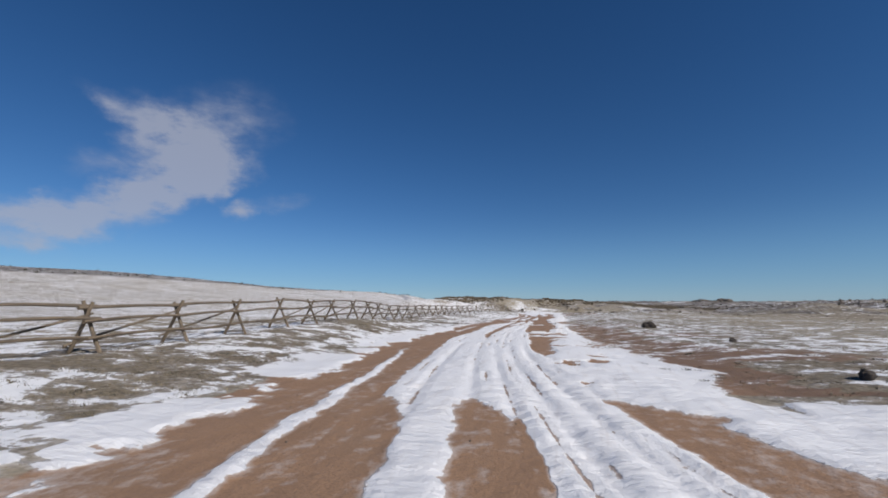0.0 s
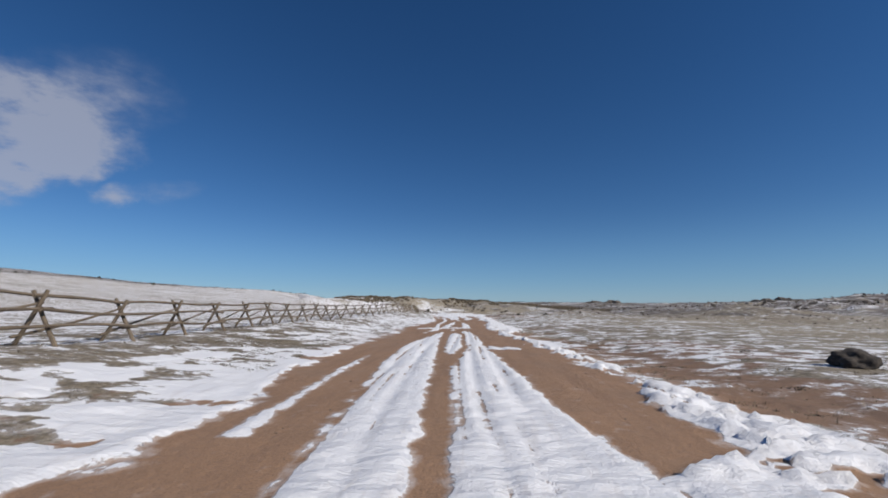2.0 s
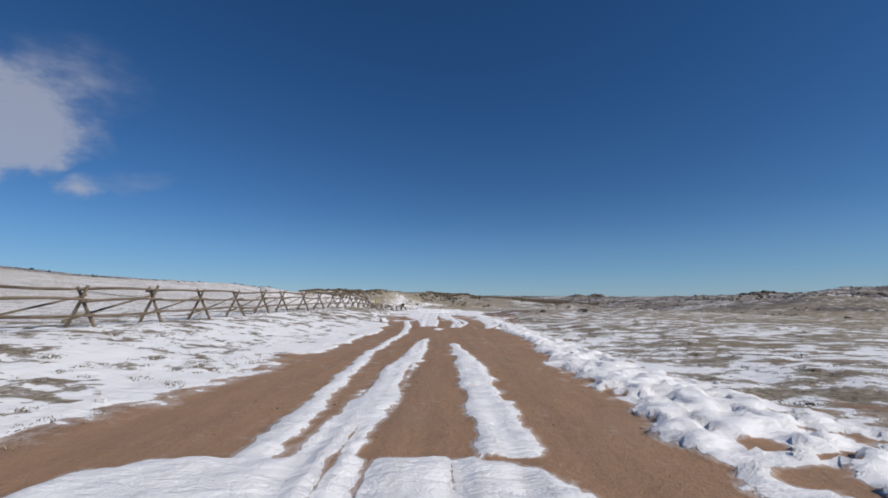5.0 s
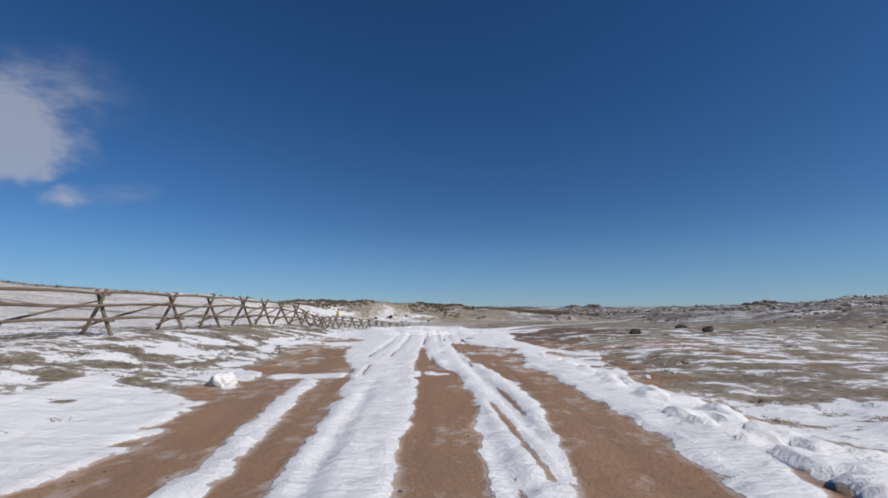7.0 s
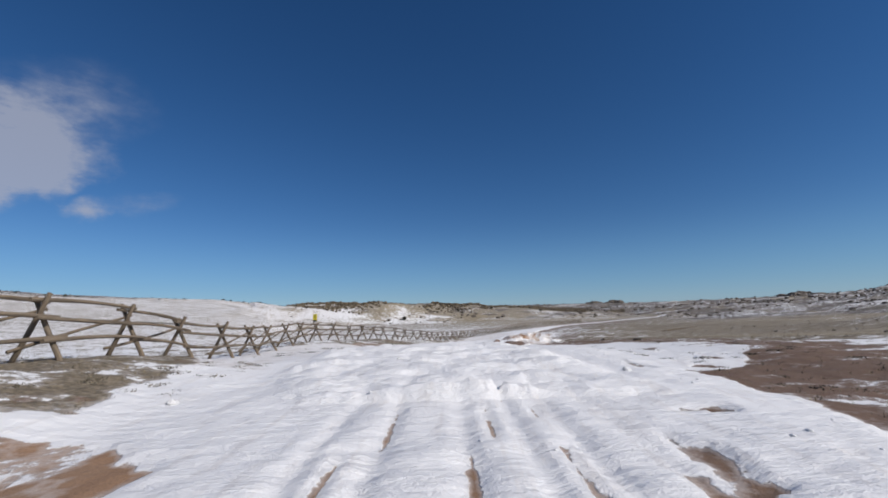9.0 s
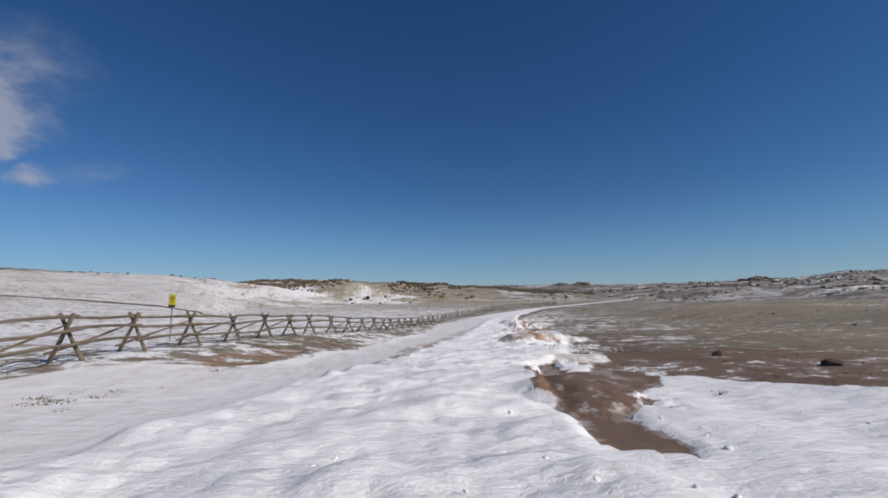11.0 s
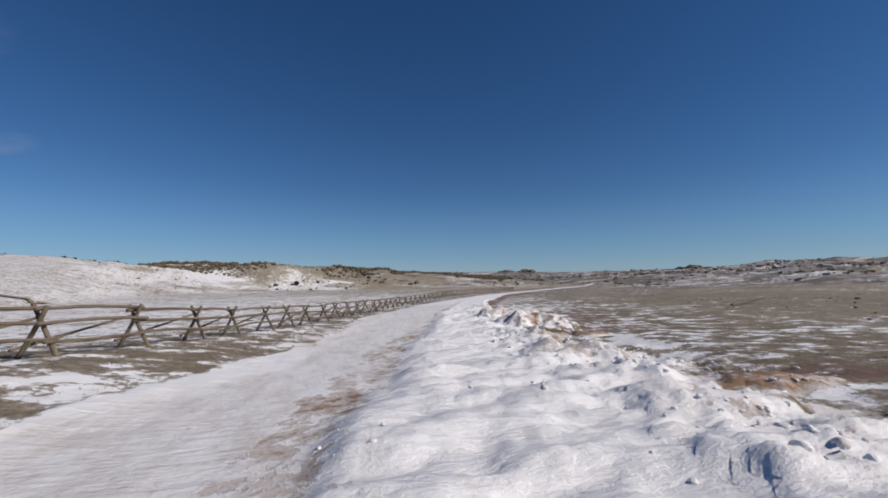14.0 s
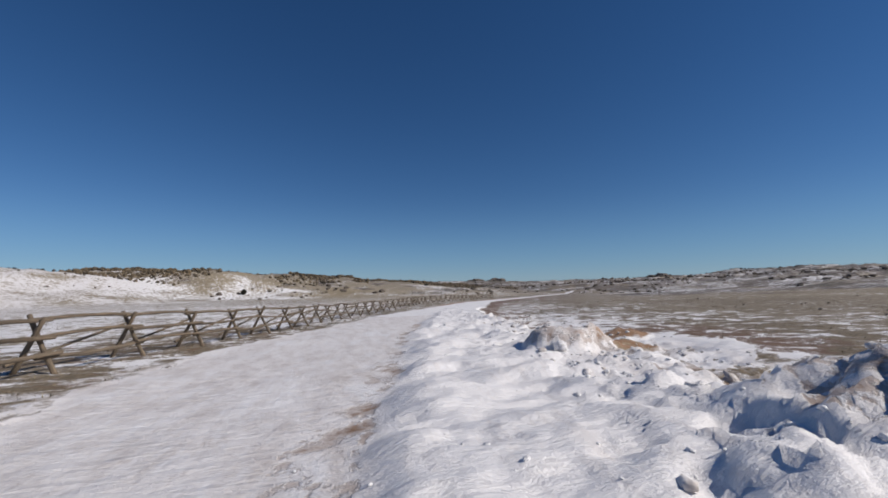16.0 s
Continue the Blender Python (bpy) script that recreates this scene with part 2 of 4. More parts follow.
# ---------------------------------------------------------------- lines of the road and the fence
def keyed(rows, s, soft=4.0):
    """Smooth curve through (station, value) rows."""
    rows = np.array(rows, float)
    g = np.arange(rows[0, 0] - 20, rows[-1, 0] + 20, 0.5)
    v = np.interp(g, rows[:, 0], rows[:, 1])
    n = int(soft / 0.5) | 1
    k = np.hanning(n + 2)[1:-1]
    v = np.convolve(np.pad(v, n // 2, mode="edge"), k / k.sum(), mode="valid")
    return np.interp(s, g, v)


ROAD_X = [(-40, 9), (0, 0), (6, -1.6), (12, -2.9), (18, -3.9), (24, -4.6), (30, -5.15), (42, -5.7), (60, -6.1), (83, -6.6),
          (98, -7.6), (115, -7.9), (125, -7.6), (135, -7.0), (144, -5.9), (154, -4.4), (165, -2.7), (185, 1.6), (205, 7),
          (240, 22), (300, 60), (360, 110)]
ROAD_Z = [(-40, 0), (0, 0), (30, -0.03), (42, -0.1), (50, -0.24), (75, -0.28), (90, -0.18), (100, -0.08), (108, 0.08), (115, 0.15),
          (121, -0.2), (130, -0.76), (139, -1.3), (149, -1.95), (160, -2.52), (168, -2.85), (180, -3.1), (210, -3.5), (300, -4.6), (400, -5)]
FENCE_X = [(-20, -9), (0, -12), (28, -15.0), (38, -16.4), (52, -17.8), (65, -18.4), (90, -18), (102, -17.0), (115, -16.6), (126, -18.0),
           (132, -18.4), (140, -17.0), (150, -14.7), (164, -12.0), (175, -9.6), (185, -7.1), (205, -1.5), (240, 12), (300, 49), (360, 98)]
FENCE_TOP = [(-20, 1.5), (10, 1.70), (18, 1.88), (28, 2.10), (37, 1.80), (50, 1.82), (63, 1.72), (80, 1.74), (90, 1.92), (100, 2.09), (106, 2.05), (111, 1.90), (113.6, 1.74), (116, 1.22), (122, 1.0), (131, 0.95),
             (138, 0.62), (147, 0.14), (153, -0.43), (162, -1.05), (172, -1.6), (185, -2.08), (210, -2.5), (300, -3.6), (400, -4)]


def road_x(y):
    return keyed(ROAD_X, y, 9)


def road_z(y):
    return keyed(ROAD_Z, y, 6)


def fence_x(y):
    return keyed(FENCE_X, y, 6)


def fence_h(y):
    return keyed([(0, 1.28), (60, 1.26), (100, 1.3), (125, 1.22), (140, 1.15), (300, 1.15)], y, 6)


def fence_z(y):
    return keyed(FENCE_TOP, y, 4) - fence_h(y)


# ---------------------------------------------------------------- ground shape
_table = np.random.RandomState(5).rand(256, 256)


def lattice(x, y, seed=0):
    x, y = x + seed * 17.31, y + seed * 9.77
    xi, yi = np.floor(x).astype(int), np.floor(y).astype(int)
    fx, fy = x - xi, y - yi
    fx, fy = fx * fx * (3 - 2 * fx), fy * fy * (3 - 2 * fy)
    a, b = _table[xi & 255, yi & 255], _table[(xi + 1) & 255, yi & 255]
    c, d = _table[xi & 255, (yi + 1) & 255], _table[(xi + 1) & 255, (yi + 1) & 255]
    return (a * (1 - fx) + b * fx) * (1 - fy) + (c * (1 - fx) + d * fx) * fy


def fbm(x, y, octaves=4, gain=0.5, seed=0):
    """Layered noise, about 0 to 1."""
    v, amp, tot = 0.0, 1.0, 0.0
    for o in range(octaves):
        v, tot = v + amp * lattice(x, y, seed + 3 * o), tot + amp
        x, y, amp = x * 2.03 + 0.7, y * 2.03 - 0.4, amp * gain
    return v / tot


def smooth(a, b, v):
    t = np.clip((v - a) / (b - a), 0, 1)
    return t * t * (3 - 2 * t)


MID = (-5.0, 110.0)
# by bearing in degrees: foot and crest distance of the hills, and the height of the crest
HILLS = [(-180, 60, 600, 25), (-90, 40, 600, 50), (-62, 40, 600, 48), (-55, 40, 575, 42), (-50, 40, 560, 37.5), (-45, 45, 540, 31), (-38, 55, 520, 26.5), (-30, 70, 500, 22.5),
         (-25, 110, 520, 17.5), (-21, 250, 700, 14), (-12, 400, 900, 13), (-3, 420, 900, 11), (3, 420, 700, 9), (12, 400, 650, 7.5),
         (18, 380, 640, 6.5), (25, 230, 700, 4.5), (33, 180, 740, 5), (40, 165, 740, 8.5), (44, 160, 740, 14), (50, 155, 720, 13), (60, 150, 720, 11), (90, 200, 700, 18), (180, 60, 600, 25)]
HILLS = np.array(HILLS)


def terrain(x, y):
    """Smooth height of the land, with no snow and no ruts."""
    rx, rz, fx, fz = road_x(y), road_z(y), fence_x(y), fence_z(y)
    u, w = x - rx, fx - rx
    near = rz + 0.0 * x
    left = np.clip((u + 4.0) / (w + 4.0), 0, 1)
    left = left * left * (3 - 2 * left)
    near = near + (fz - rz) * left
    near = near - 0.12 * smooth(3.6, 5.5, u) * (1 - smooth(6.5, 9, u)) + 0.03 * smooth(4, -1, np.abs(u))
    near = near + 0.22 * (fbm(x / 9, y / 9, 3, seed=2) - 0.5) * smooth(4.5, 12, np.abs(u))
    dx, dy = x - MID[0], y - MID[1]
    r = np.hypot(dx, dy)
    b = np.degrees(np.arctan2(dx, dy))
    foot, crest, top = (np.interp(b, HILLS[:, 0], HILLS[:, i]) for i in (1, 2, 3))
    floor = np.interp(r, [0, 80, 200, 400, 5000], [0, -3.0, -5.0, -5.0, -5.0])
    floor = np.where(y < 110, floor * smooth(0, 120, y) , floor)
    t = np.clip((r - foot) / (crest - foot), 0, 1)
    shape = np.where(b < -26, t ** 1.25, t * t * (3 - 2 * t))
    shape = shape + (t ** 0.75 - shape) * smooth(16, 27, b) * smooth(80, 62, b)
    rough = smooth(0.05, 0.6, t)
    knobs = (fbm(x / 60, y / 60, 6, 0.6, seed=7) - 0.5)
    ridged = np.abs(fbm(x / 95, y / 95, 5, 0.55, seed=12) - 0.5) * 2
    rocky = np.interp(b, [-60, -30, -20, 60, 120], [0.12, 0.12, 1, 1, 0.5])
    crags = np.abs(fbm(x / 26, y / 26, 5, 0.6, seed=19) - 0.5) * 2
    far = floor + (top - floor) * shape + smooth(0.02, 0.25, t) * rocky * (0.3 - crags) * 6 * smooth(15, 26, b) + rough * rocky * (knobs * 10 + (0.35 - ridged) * 7) * np.clip(top / 14, 0.6, 1.2)
    far = far - np.clip(r - crest, 0, None) * 0.012
    ring = r - 1.5 * np.clip(b + 20, 0, None) + 30 * (fbm(x / 40, y / 40, 3, seed=14) - 0.5)
    lift = np.interp(b, [-35, -28, -21.5, -12, -6, 0, 6, 14, 24], [4, 14.0, 15.0, 15.4, 14.0, 11.8, 9.3, 6, 0])
    rise = smooth(225, 305, ring) * (1 - smooth(350, 500, ring))
    knoll = -5 + rise * lift * (1 + 0.5 * smooth(270, 310, ring) * (fbm(x / 22, y / 22, 4, 0.6, seed=16) - 0.5))
    gap = knoll - far
    far = far + 0.5 * (gap + np.sqrt(gap * gap + 1.5))
    far = far + (2.8 + 3.0 * fbm(x / 14, y / 14, 4, 0.6, seed=18)) * np.exp(-((x - 64) / 24) ** 2 - ((y - 146) / 26) ** 2)
    blend = smooth(9, 60, np.hypot(np.clip(np.abs(u + 4) - 10, 0, None), np.clip(y - 195, 0, None) + np.clip(-12 - y, 0, None)))
    return near * (1 - blend) + far * blend


def band(v, u, rows, soft=0.25):
    """1 inside a strip along the track given by rows of (station, left, right), 0 outside."""
    rows = np.array(rows, float)
    s = np.interp(v, rows[:, 0], rows[:, 0])
    a, b = np.interp(s, rows[:, 0], rows[:, 1]), np.interp(s, rows[:, 0], rows[:, 2])
    on = smooth(a - soft, a + soft, u) * (1 - smooth(b - soft, b + soft, u))
    return on * (v >= rows[0, 0] - 0.01) * (v <= rows[-1, 0] + 0.01)


# snow along the track, each strip as (station, left edge, right edge) from the middle of the track
STRIPS = []


def strip(kind, *rows):
    STRIPS.append((kind, rows))


strip("track", (-10, -2.6, -2.2), (6, -2.56, -2.25), (10, -2.46, -2.2), (14, -2.6, -2.4), (17, -3, -2.9))
strip("track", (29.5, -2.85, -2.5), (32, -2.8, -2.65), (36, -2.95, -2.75), (40, -2.85, -2.75))
strip("track", (55.9, -2.4, -2.25), (57.2, -2.3, -2.15))
strip("track", (58.2, -2.25, -1.95), (59.5, -2.1, -1.5), (66, -2.2, -1.8), (74, -2.5, -2.2), (82, -2.15, -1.8), (89, -2.35, -1.95), (93, -2.6, -2.2))
strip("track", (-10, -0.9, -0.1), (6.2, -0.8, -0.1), (7.2, -1.1, -0.05), (7.8, -1.5, 0.2), (14, -1.45, 0.3), (19, -1.6, 0.25), (22, -1.8, 0.1), (26, -1.65, -0.3), (31, -1.55, -0.35), (36, -1.9, -0.4), (43, -2.07, -0.52), (46, -2.1, -0.7), (51, -1.76, -0.83), (55, -1.35, -0.9), (57, -1.15, -1.0))
strip("track", (40, -0.1, 0.15), (43, -0.18, 0.47), (48, -0.32, 0.42), (53, -0.38, 0.37), (55, -0.3, 0.2))
strip("track", (-10, 0.8, 2.8), (6.4, 0.85, 2.6), (8, 0.2, 2.5), (14, 0.1, 2.5), (18, 0.1, 2.15), (22, 0.1, 2.25), (27, 0.0, 2.2), (31, 0.17, 1.9), (36, 0.1, 1.75), (39, 0.45, 1.65), (43, 0.72, 1.5), (51, 0.66, 1.42), (55, 0.5, 1.18), (57.2, 0.35, 0.95))
strip("track", (42.1, 1.3, 2.9), (42.8, 1.3, 2.9), (43.4, 1.3, 2.0), (43.9, 1.3, 1.6))
strip("track", (62.4, -3.4, 0.4), (63.0, -3.6, 1.2), (63.6, -3.5, 1.0), (64.0, -3, 0.2))
strip("track", (59.0, -0.5, -0.2), (61.0, -0.5, -0.2))
strip("track", (64, -1.6, -0.9), (72, -1.3, -0.6), (78, -1.0, -0.6))
strip("track", (64, 0.4, 1.0), (70, 0.3, 1.0), (76, 0.2, 0.5))
strip("track", (83.0, -0.5, -0.15), (84.6, -0.45, 0.0))
strip("track", (86.4, -1.3, -0.3), (89, -1.32, -0.1), (91, -1.4, 0.05), (95, -1.8, -0.1), (98, -2.45, 0.0), (100, -2.75, 0.0), (104, -3.0, 1.0))
strip("track", (85.3, 0.48, 1.1), (88, 0.7, 1.6), (90, 0.9, 1.95), (93.5, 1.0, 2.1), (96, 0.45, 1.65), (98, 0.35, 1.55), (100, 0.2, 1.4), (102, 0.1, 1.3), (104, -0.2, 1.7))
strip("track", (93.3, -3.4, 0.2), (93.6, -3.6, 0.9), (94.0, -3.4, 0.2))
strip("full", (102.2, -4.2, 1.6), (103.3, -4.6, 1.8), (103.9, -3.0, 1.9), (105.3, -3.1, 1.95), (106.0, -4.0, 2.2), (106.6, -5.0, 2.5), (109, -5.6, 3.6), (112.5, -6.6, 4.2), (115, -8.5, 4.4), (120, -11, 4.4), (121.5, -11, 3.0), (122.5, -11, 1.7), (126, -11, 1.9), (128.4, -10, 2.3), (130.6, -9, 2.6), (131.4, -6.5, 2.8), (132.6, -6.2, 4.4), (135.1, -6.2, 4.9),
      (138, -6.0, 5.9), (140.4, -5.2, 6.4), (143.4, -5.3, 7.0), (146.4, -5.5, 6.8), (150, -5.8, 5.4), (158, -5.5, 4.4), (162, -5.3, 4.5), (168, -5.3, 4.7), (172, -5.9, 4.8), (180, -7.2, 4.0), (200, -6, 3.5), (240, -2.5, 2.2), (360, -2, 1.6))
strip("left", (-10, -6.5, -4.2), (5, -5.3, -3.85), (8, -5.6, -3.7), (11, -5.9, -3.65), (14, -6.2, -3.75), (18, -6.6, -4.0), (21, -6.9, -3.8), (25, -7.0, -3.95), (28, -7.4, -3.7), (31, -8.2, -3.5),
      (36, -7.8, -4.2), (44, -7.6, -4.4), (51, -7.6, -4.65), (58, -8, -4.85), (65, -8.6, -5.0), (75, -9, -4.0), (82, -7.8, -3.5), (89, -6.6, -3.7), (94, -6.4, -3.9), (95.5, -7.6, -4.8), (101, -7.0, -5.0), (103.3, -6.4, -4.6), (103.9, -6.1, -5.5), (105.2, -6.0, -5.4), (106, -5.9, -4.6), (107, -5.9, -3.5))
strip("right", (-10, 4.2, 5.2), (7.4, 3.8, 5.0), (8.2, 2.6, 5.3), (11, 2.4, 5.4), (12.4, 2.4, 6.2), (13.2, 2.4, 6.6), (14.1, 2.5, 6.0), (18, 2.9, 5.8), (22.0, 3.1, 5.5), (23.6, 3.4, 5.2), (24.2, 4.2, 5.2), (24.7, 4.4, 5.0), (25.2, 2.0, 5.0), (25.7, 3.1, 5.1), (26.6, 3.7, 4.9),
      (27.4, 3.4, 5.1), (27.8, 2.0, 5.1), (28.5, 2.2, 5.0), (29.3, 3.3, 5.0), (31, 3.4, 5.2), (32.8, 3.9, 5.3), (34, 4.2, 5.0), (38.5, 3.8, 4.8), (41, 4.0, 4.9))
strip("right", (41, 4.2, 4.8), (45, 3.7, 4.4), (48, 3.8, 4.5), (51, 3.55, 4.2), (54, 3.05, 3.8), (56.5, 3.1, 3.9), (58, 2.9, 4.6), (61, 2.55, 5.2), (65, 2.55, 5.6), (68, 2.7, 5.0), (74, 3.0, 4.7), (80, 3.35, 4.7), (83.5, 3.1, 4.9), (86, 3.5, 4.9), (91, 3.8, 4.9), (98, 3.6, 4.5))
strip("track", (84.6, 2.35, 2.6), (86, 2.6, 3.1), (88, 2.9, 3.8), (92, 3.1, 4.2), (97, 3.3, 4.4))
strip("slab", (93.5, 3.4, 4.9), (95.2, 2.9, 5.4), (97, 3.3, 5.8), (98.7, 3.5, 6.5), (100, 3.6, 5.8), (101.4, 2.6, 5.2), (102.3, 1.7, 4.9), (104.1, 1.8, 4.6), (104.6, 2.4, 4.5), (105.4, 2.3, 4.5), (108, 1.8, 5.2), (111, 2.0, 5.0))
strip("slab", (4, 4.6, 7.6), (6, 4.0, 8.0), (8, 5.2, 8.0), (9.2, 5.8, 7.2))
strip("slab", (111, 4.4, 6.0), (115, 3.4, 9), (120, 2.5, 9.5), (123.5, 2.7, 9), (125, 3.3, 8.6), (126.3, 4.1, 8.0), (127.3, 5.0, 7.2), (128.6, 5.3, 6.4))
strip("slab", (129.5, 3.2, 3.9), (131.5, 3.4, 4.6), (133.5, 4.4, 5.8), (136, 5.0, 6.2))
strip("slab", (172.4, 4.4, 6.0), (173.6, 4.0, 7.6), (175.5, 4.0, 9.2), (177, 4.2, 9.8), (179, 4.6, 9.0), (180.6, 5.6, 8.0))
strip("slab", (45, 4.2, 6.2), (47, 3.8, 5.8), (49.5, 3.7, 5.0))


def cover(x, y):
    """Snow cover, bare earth, packed snow, rock and openness, each 0 to 1, and where the snow lies deep."""
    u = x - road_x(y)
    n1, n2 = fbm(x / 1.3, y / 2.6, 4, 0.62, seed=21) - 0.5, fbm(x / 2.4, y / 1.5, 4, 0.6, seed=23) - 0.5
    patches, n3 = fbm(x / 1.7, y / 1.2, 5, 0.62, seed=31), fbm(x / 0.35, y / 0.5, 3, 0.6, seed=25) - 0.5
    on, thick = np.zeros_like(x), np.zeros_like(x)
    thin_left = np.interp(y, [0, 26, 40, 55, 98, 104], [0.17, 0.15, 0.13, 0.10, 0.135, 0.15])
    for kind, rows in STRIPS:
        if kind == "track":
            m, d = band(y, u + 0.12 * n1 + 0.28 * n3, rows, 0.17) * (0.68 + 0.5 * patches), 0.035
        elif kind == "full":
            m, d = band(y, u + 0.9 * n1 + 1.1 * n2, rows, 0.35) * (0.75 + 0.35 * patches), 0.05
        elif kind == "left":
            m, d = band(y, u + 0.5 * n1 + 1.0 * n2 + 0.7 * n3, rows, 0.32) * smooth(0.34, 0.45, patches - thin_left * smooth(-4.0, -6.5, u)), 0.05
        elif kind == "right":
            m, d = band(y, u + 0.3 * n1 + 0.9 * n2 + 0.5 * n3, rows, 0.26) * smooth(0.29, 0.39, patches - np.interp(y, [13, 15, 22, 24, 29, 33, 52, 60], [0, 0.07, 0.07, 0, 0, 0.11, 0.11, 0])), np.where(y > 28.5, 0.075, 0.05)
        else:
            m, d = band(y, u + 0.3 * n1 + 0.8 * n2 + 0.35 * n3, rows, 0.2) * smooth(0.26, 0.35, patches), 0.06
        thick = np.where(m > on, d, thick)
        on = np.maximum(on, m)
    side = smooth(3.6, 5.0, np.abs(u + n1))
    dust = smooth(0.38, 0.62, fbm(x / 0.9, y / 1.4, 5, 0.65, seed=33)) * smooth(5.5, 4.5, np.abs(u))
    on = np.maximum(on, dust * np.interp(y, [0, 30, 60, 92, 98, 106, 112], [0.26, 0.12, 0.12, 0.24, 0.48, 0.50, 0.36]))
    # cracks that the tyres cut through the packed strips
    for c in (-1.55, -1.25, -0.9, 0.05, 0.4, 0.75, 1.1, 1.45, 2.0, 2.35):
        line = np.exp(-((u - c - 0.12 * np.sin(y / 7 + c) - 0.05 * n3) / 0.06) ** 2) * (np.abs(u) < 3) * smooth(112, 104, y)
        on = on - np.interp(y, [80, 94, 108], [0.6, 0.85, 0.7]) * line * smooth(0.46, 0.62, fbm(x / 0.9 + 3 * c, y / 2.6, 3, 0.55, seed=35))
    dx, dy = x - MID[0], y - MID[1]
    b, r = np.degrees(np.arctan2(dx, dy)), np.hypot(dx, dy)
    # share of the open ground under snow
    w = u - (fence_x(y) - road_x(y))
    p_left = np.interp(y, [0, 20, 40, 60, 85, 97, 103, 113, 122, 150, 200], [0.26, 0.31, 0.46, 0.50, 0.54, 0.50, 0.22, 0.24, 0.43, 0.49, 0.50])
    p_left = p_left + (np.interp(y, [60, 120], [0.44, 0.62]) - p_left) * smooth(0, -9, w)
    p_right = np.interp(u, [3, 6, 12, 22, 40, 80], [0.42, 0.40, 0.40, 0.30, 0.16, 0.10]) + 0.03 * smooth(58, 74, y) * smooth(100, 92, y) * smooth(22, 12, u) - 0.22 * smooth(96, 104, y) * smooth(148, 140, y) * smooth(14, 9, u)
    p_right = p_right - 0.10 * smooth(100, 125, y) * smooth(8, 25, u) - 0.16 * smooth(112, 126, y) * smooth(5, 9, u) * smooth(30, 18, u) * smooth(172, 150, y)
    p_right = p_right - 0.10 * smooth(118, 140, y) * smooth(9, 16, u)
    p_right = p_right + 0.25 * smooth(138, 148, y) * smooth(215, 190, y) * smooth(10, 6.5, u)
    p_right = p_right - 0.20 * band(y, u + 3.0 * n2 + n1, [(10, 4.8, 7.0), (20, 4.8, 8.5), (27, 5.0, 8.2), (34, 5.0, 8.4), (40, 4.8, 7.6), (50, 4.6, 6.0), (56, 4.4, 5.0), (90, 4.4, 4.8), (94, 4.4, 6.5), (99, 4.4, 7.0)], 0.7)
    p_left = p_left - 0.05 * smooth(8, 16, y) * smooth(36, 29, y) * smooth(-10, -7, u) - 0.10 * smooth(134, 140, y) * smooth(-5.5, -7, u) * smooth(-13, -11, u)
    verge = band(y, u + 1.2 * n2 + n1, [(131, -8.6, -6.6), (132.5, -8.8, -6.1), (135, -8.4, -6.2), (138, -7.6, -6.6)], 0.5)
    p_left = p_left - 0.25 * verge
    share = np.where(u < 0, p_left, p_right)
    far = smooth(60, 220, r)
    p_far = np.interp(b, [-180, -75, -45, -28, -23, -10, 0, 10, 25, 32, 45, 60, 180], [0.5, 0.40, 0.47, 0.54, 0.55, 0.38, 0.24, 0.2, 0.18, 0.2, 0.21, 0.22, 0.6])
    p_far = np.where((b > 2) & (r < 190), 0.15, p_far) + 0.85 * (fbm(x / 22, y / 11, 5, 0.62, seed=48) - 0.5) * np.maximum(smooth(215, 300, r), smooth(185, 215, r) * smooth(20, 30, b)) * 1.7 * np.interp(b, [-30, -20], [0.35, 1.0])
    ring = r - 1.5 * np.clip(b + 20, 0, None)
    p_far = p_far - 0.05 * smooth(215, 245, ring) * smooth(430, 370, ring) * smooth(-18, -9, b) * smooth(26, 16, b) - 0.22 * smooth(270, 290, ring) * smooth(420, 360, ring) * smooth(-24.5, -21, b) * smooth(26, 16, b)
    p_far = p_far + (fbm(x / 26, y / 9, 4, 0.6, seed=52) - 0.5) * 1.3 * smooth(205, 240, ring) * smooth(360, 320, ring) * smooth(-24, -18, b) * smooth(24, 12, b)
    share = share * (1 - far) + p_far * far + (fbm(x / 9, y / 5, 3, 0.5, seed=44) - 0.5) * 0.5 * (1 - far)
    share = share - 0.25 * smooth(455, 500, r) * smooth(-33, -40, b)
    open_ = side * (1 - smooth(0.15, 0.5, on))
    snow = np.where(open_ > 0, np.maximum(on, share * open_), on)
    soil = 1 - np.where(u < 0, smooth(np.interp(y, [30, 40, 70, 80], [3.9, 4.5, 4.9, 4.0]), np.interp(y, [30, 40, 70, 80], [5.0, 5.6, 6.0, 5.1]), np.abs(u + n1)), smooth(4.3, 5.6, np.abs(u + n1)))
    patch = smooth(0.44, 0.60, fbm(x / 5, y / 3, 4, 0.55, seed=55))
    soil = np.maximum(soil, patch * smooth(18, 6, np.abs(u)) * np.where(u > 0, 0.95 - 0.42 * smooth(44, 52, y) * smooth(98, 92, y), 0.38 * smooth(90, 105, y)))
    soil = np.maximum(soil, smooth(98, 104, y) * smooth(141, 132, y) * smooth(2, 4, u) * smooth(1.4, 0.8, u / np.interp(y, [98, 104, 112, 141], [6.0, 7.0, 11.0, 13.0])) * 0.95)
    soil = np.maximum(soil, 0.42 * smooth(0.40, 0.55, fbm(x / 3.5, y / 2.2, 4, 0.6, seed=57)) * smooth(122, 130, y) * smooth(215, 190, y) * smooth(-5, -6.5, u) * smooth(-17, -13, u))
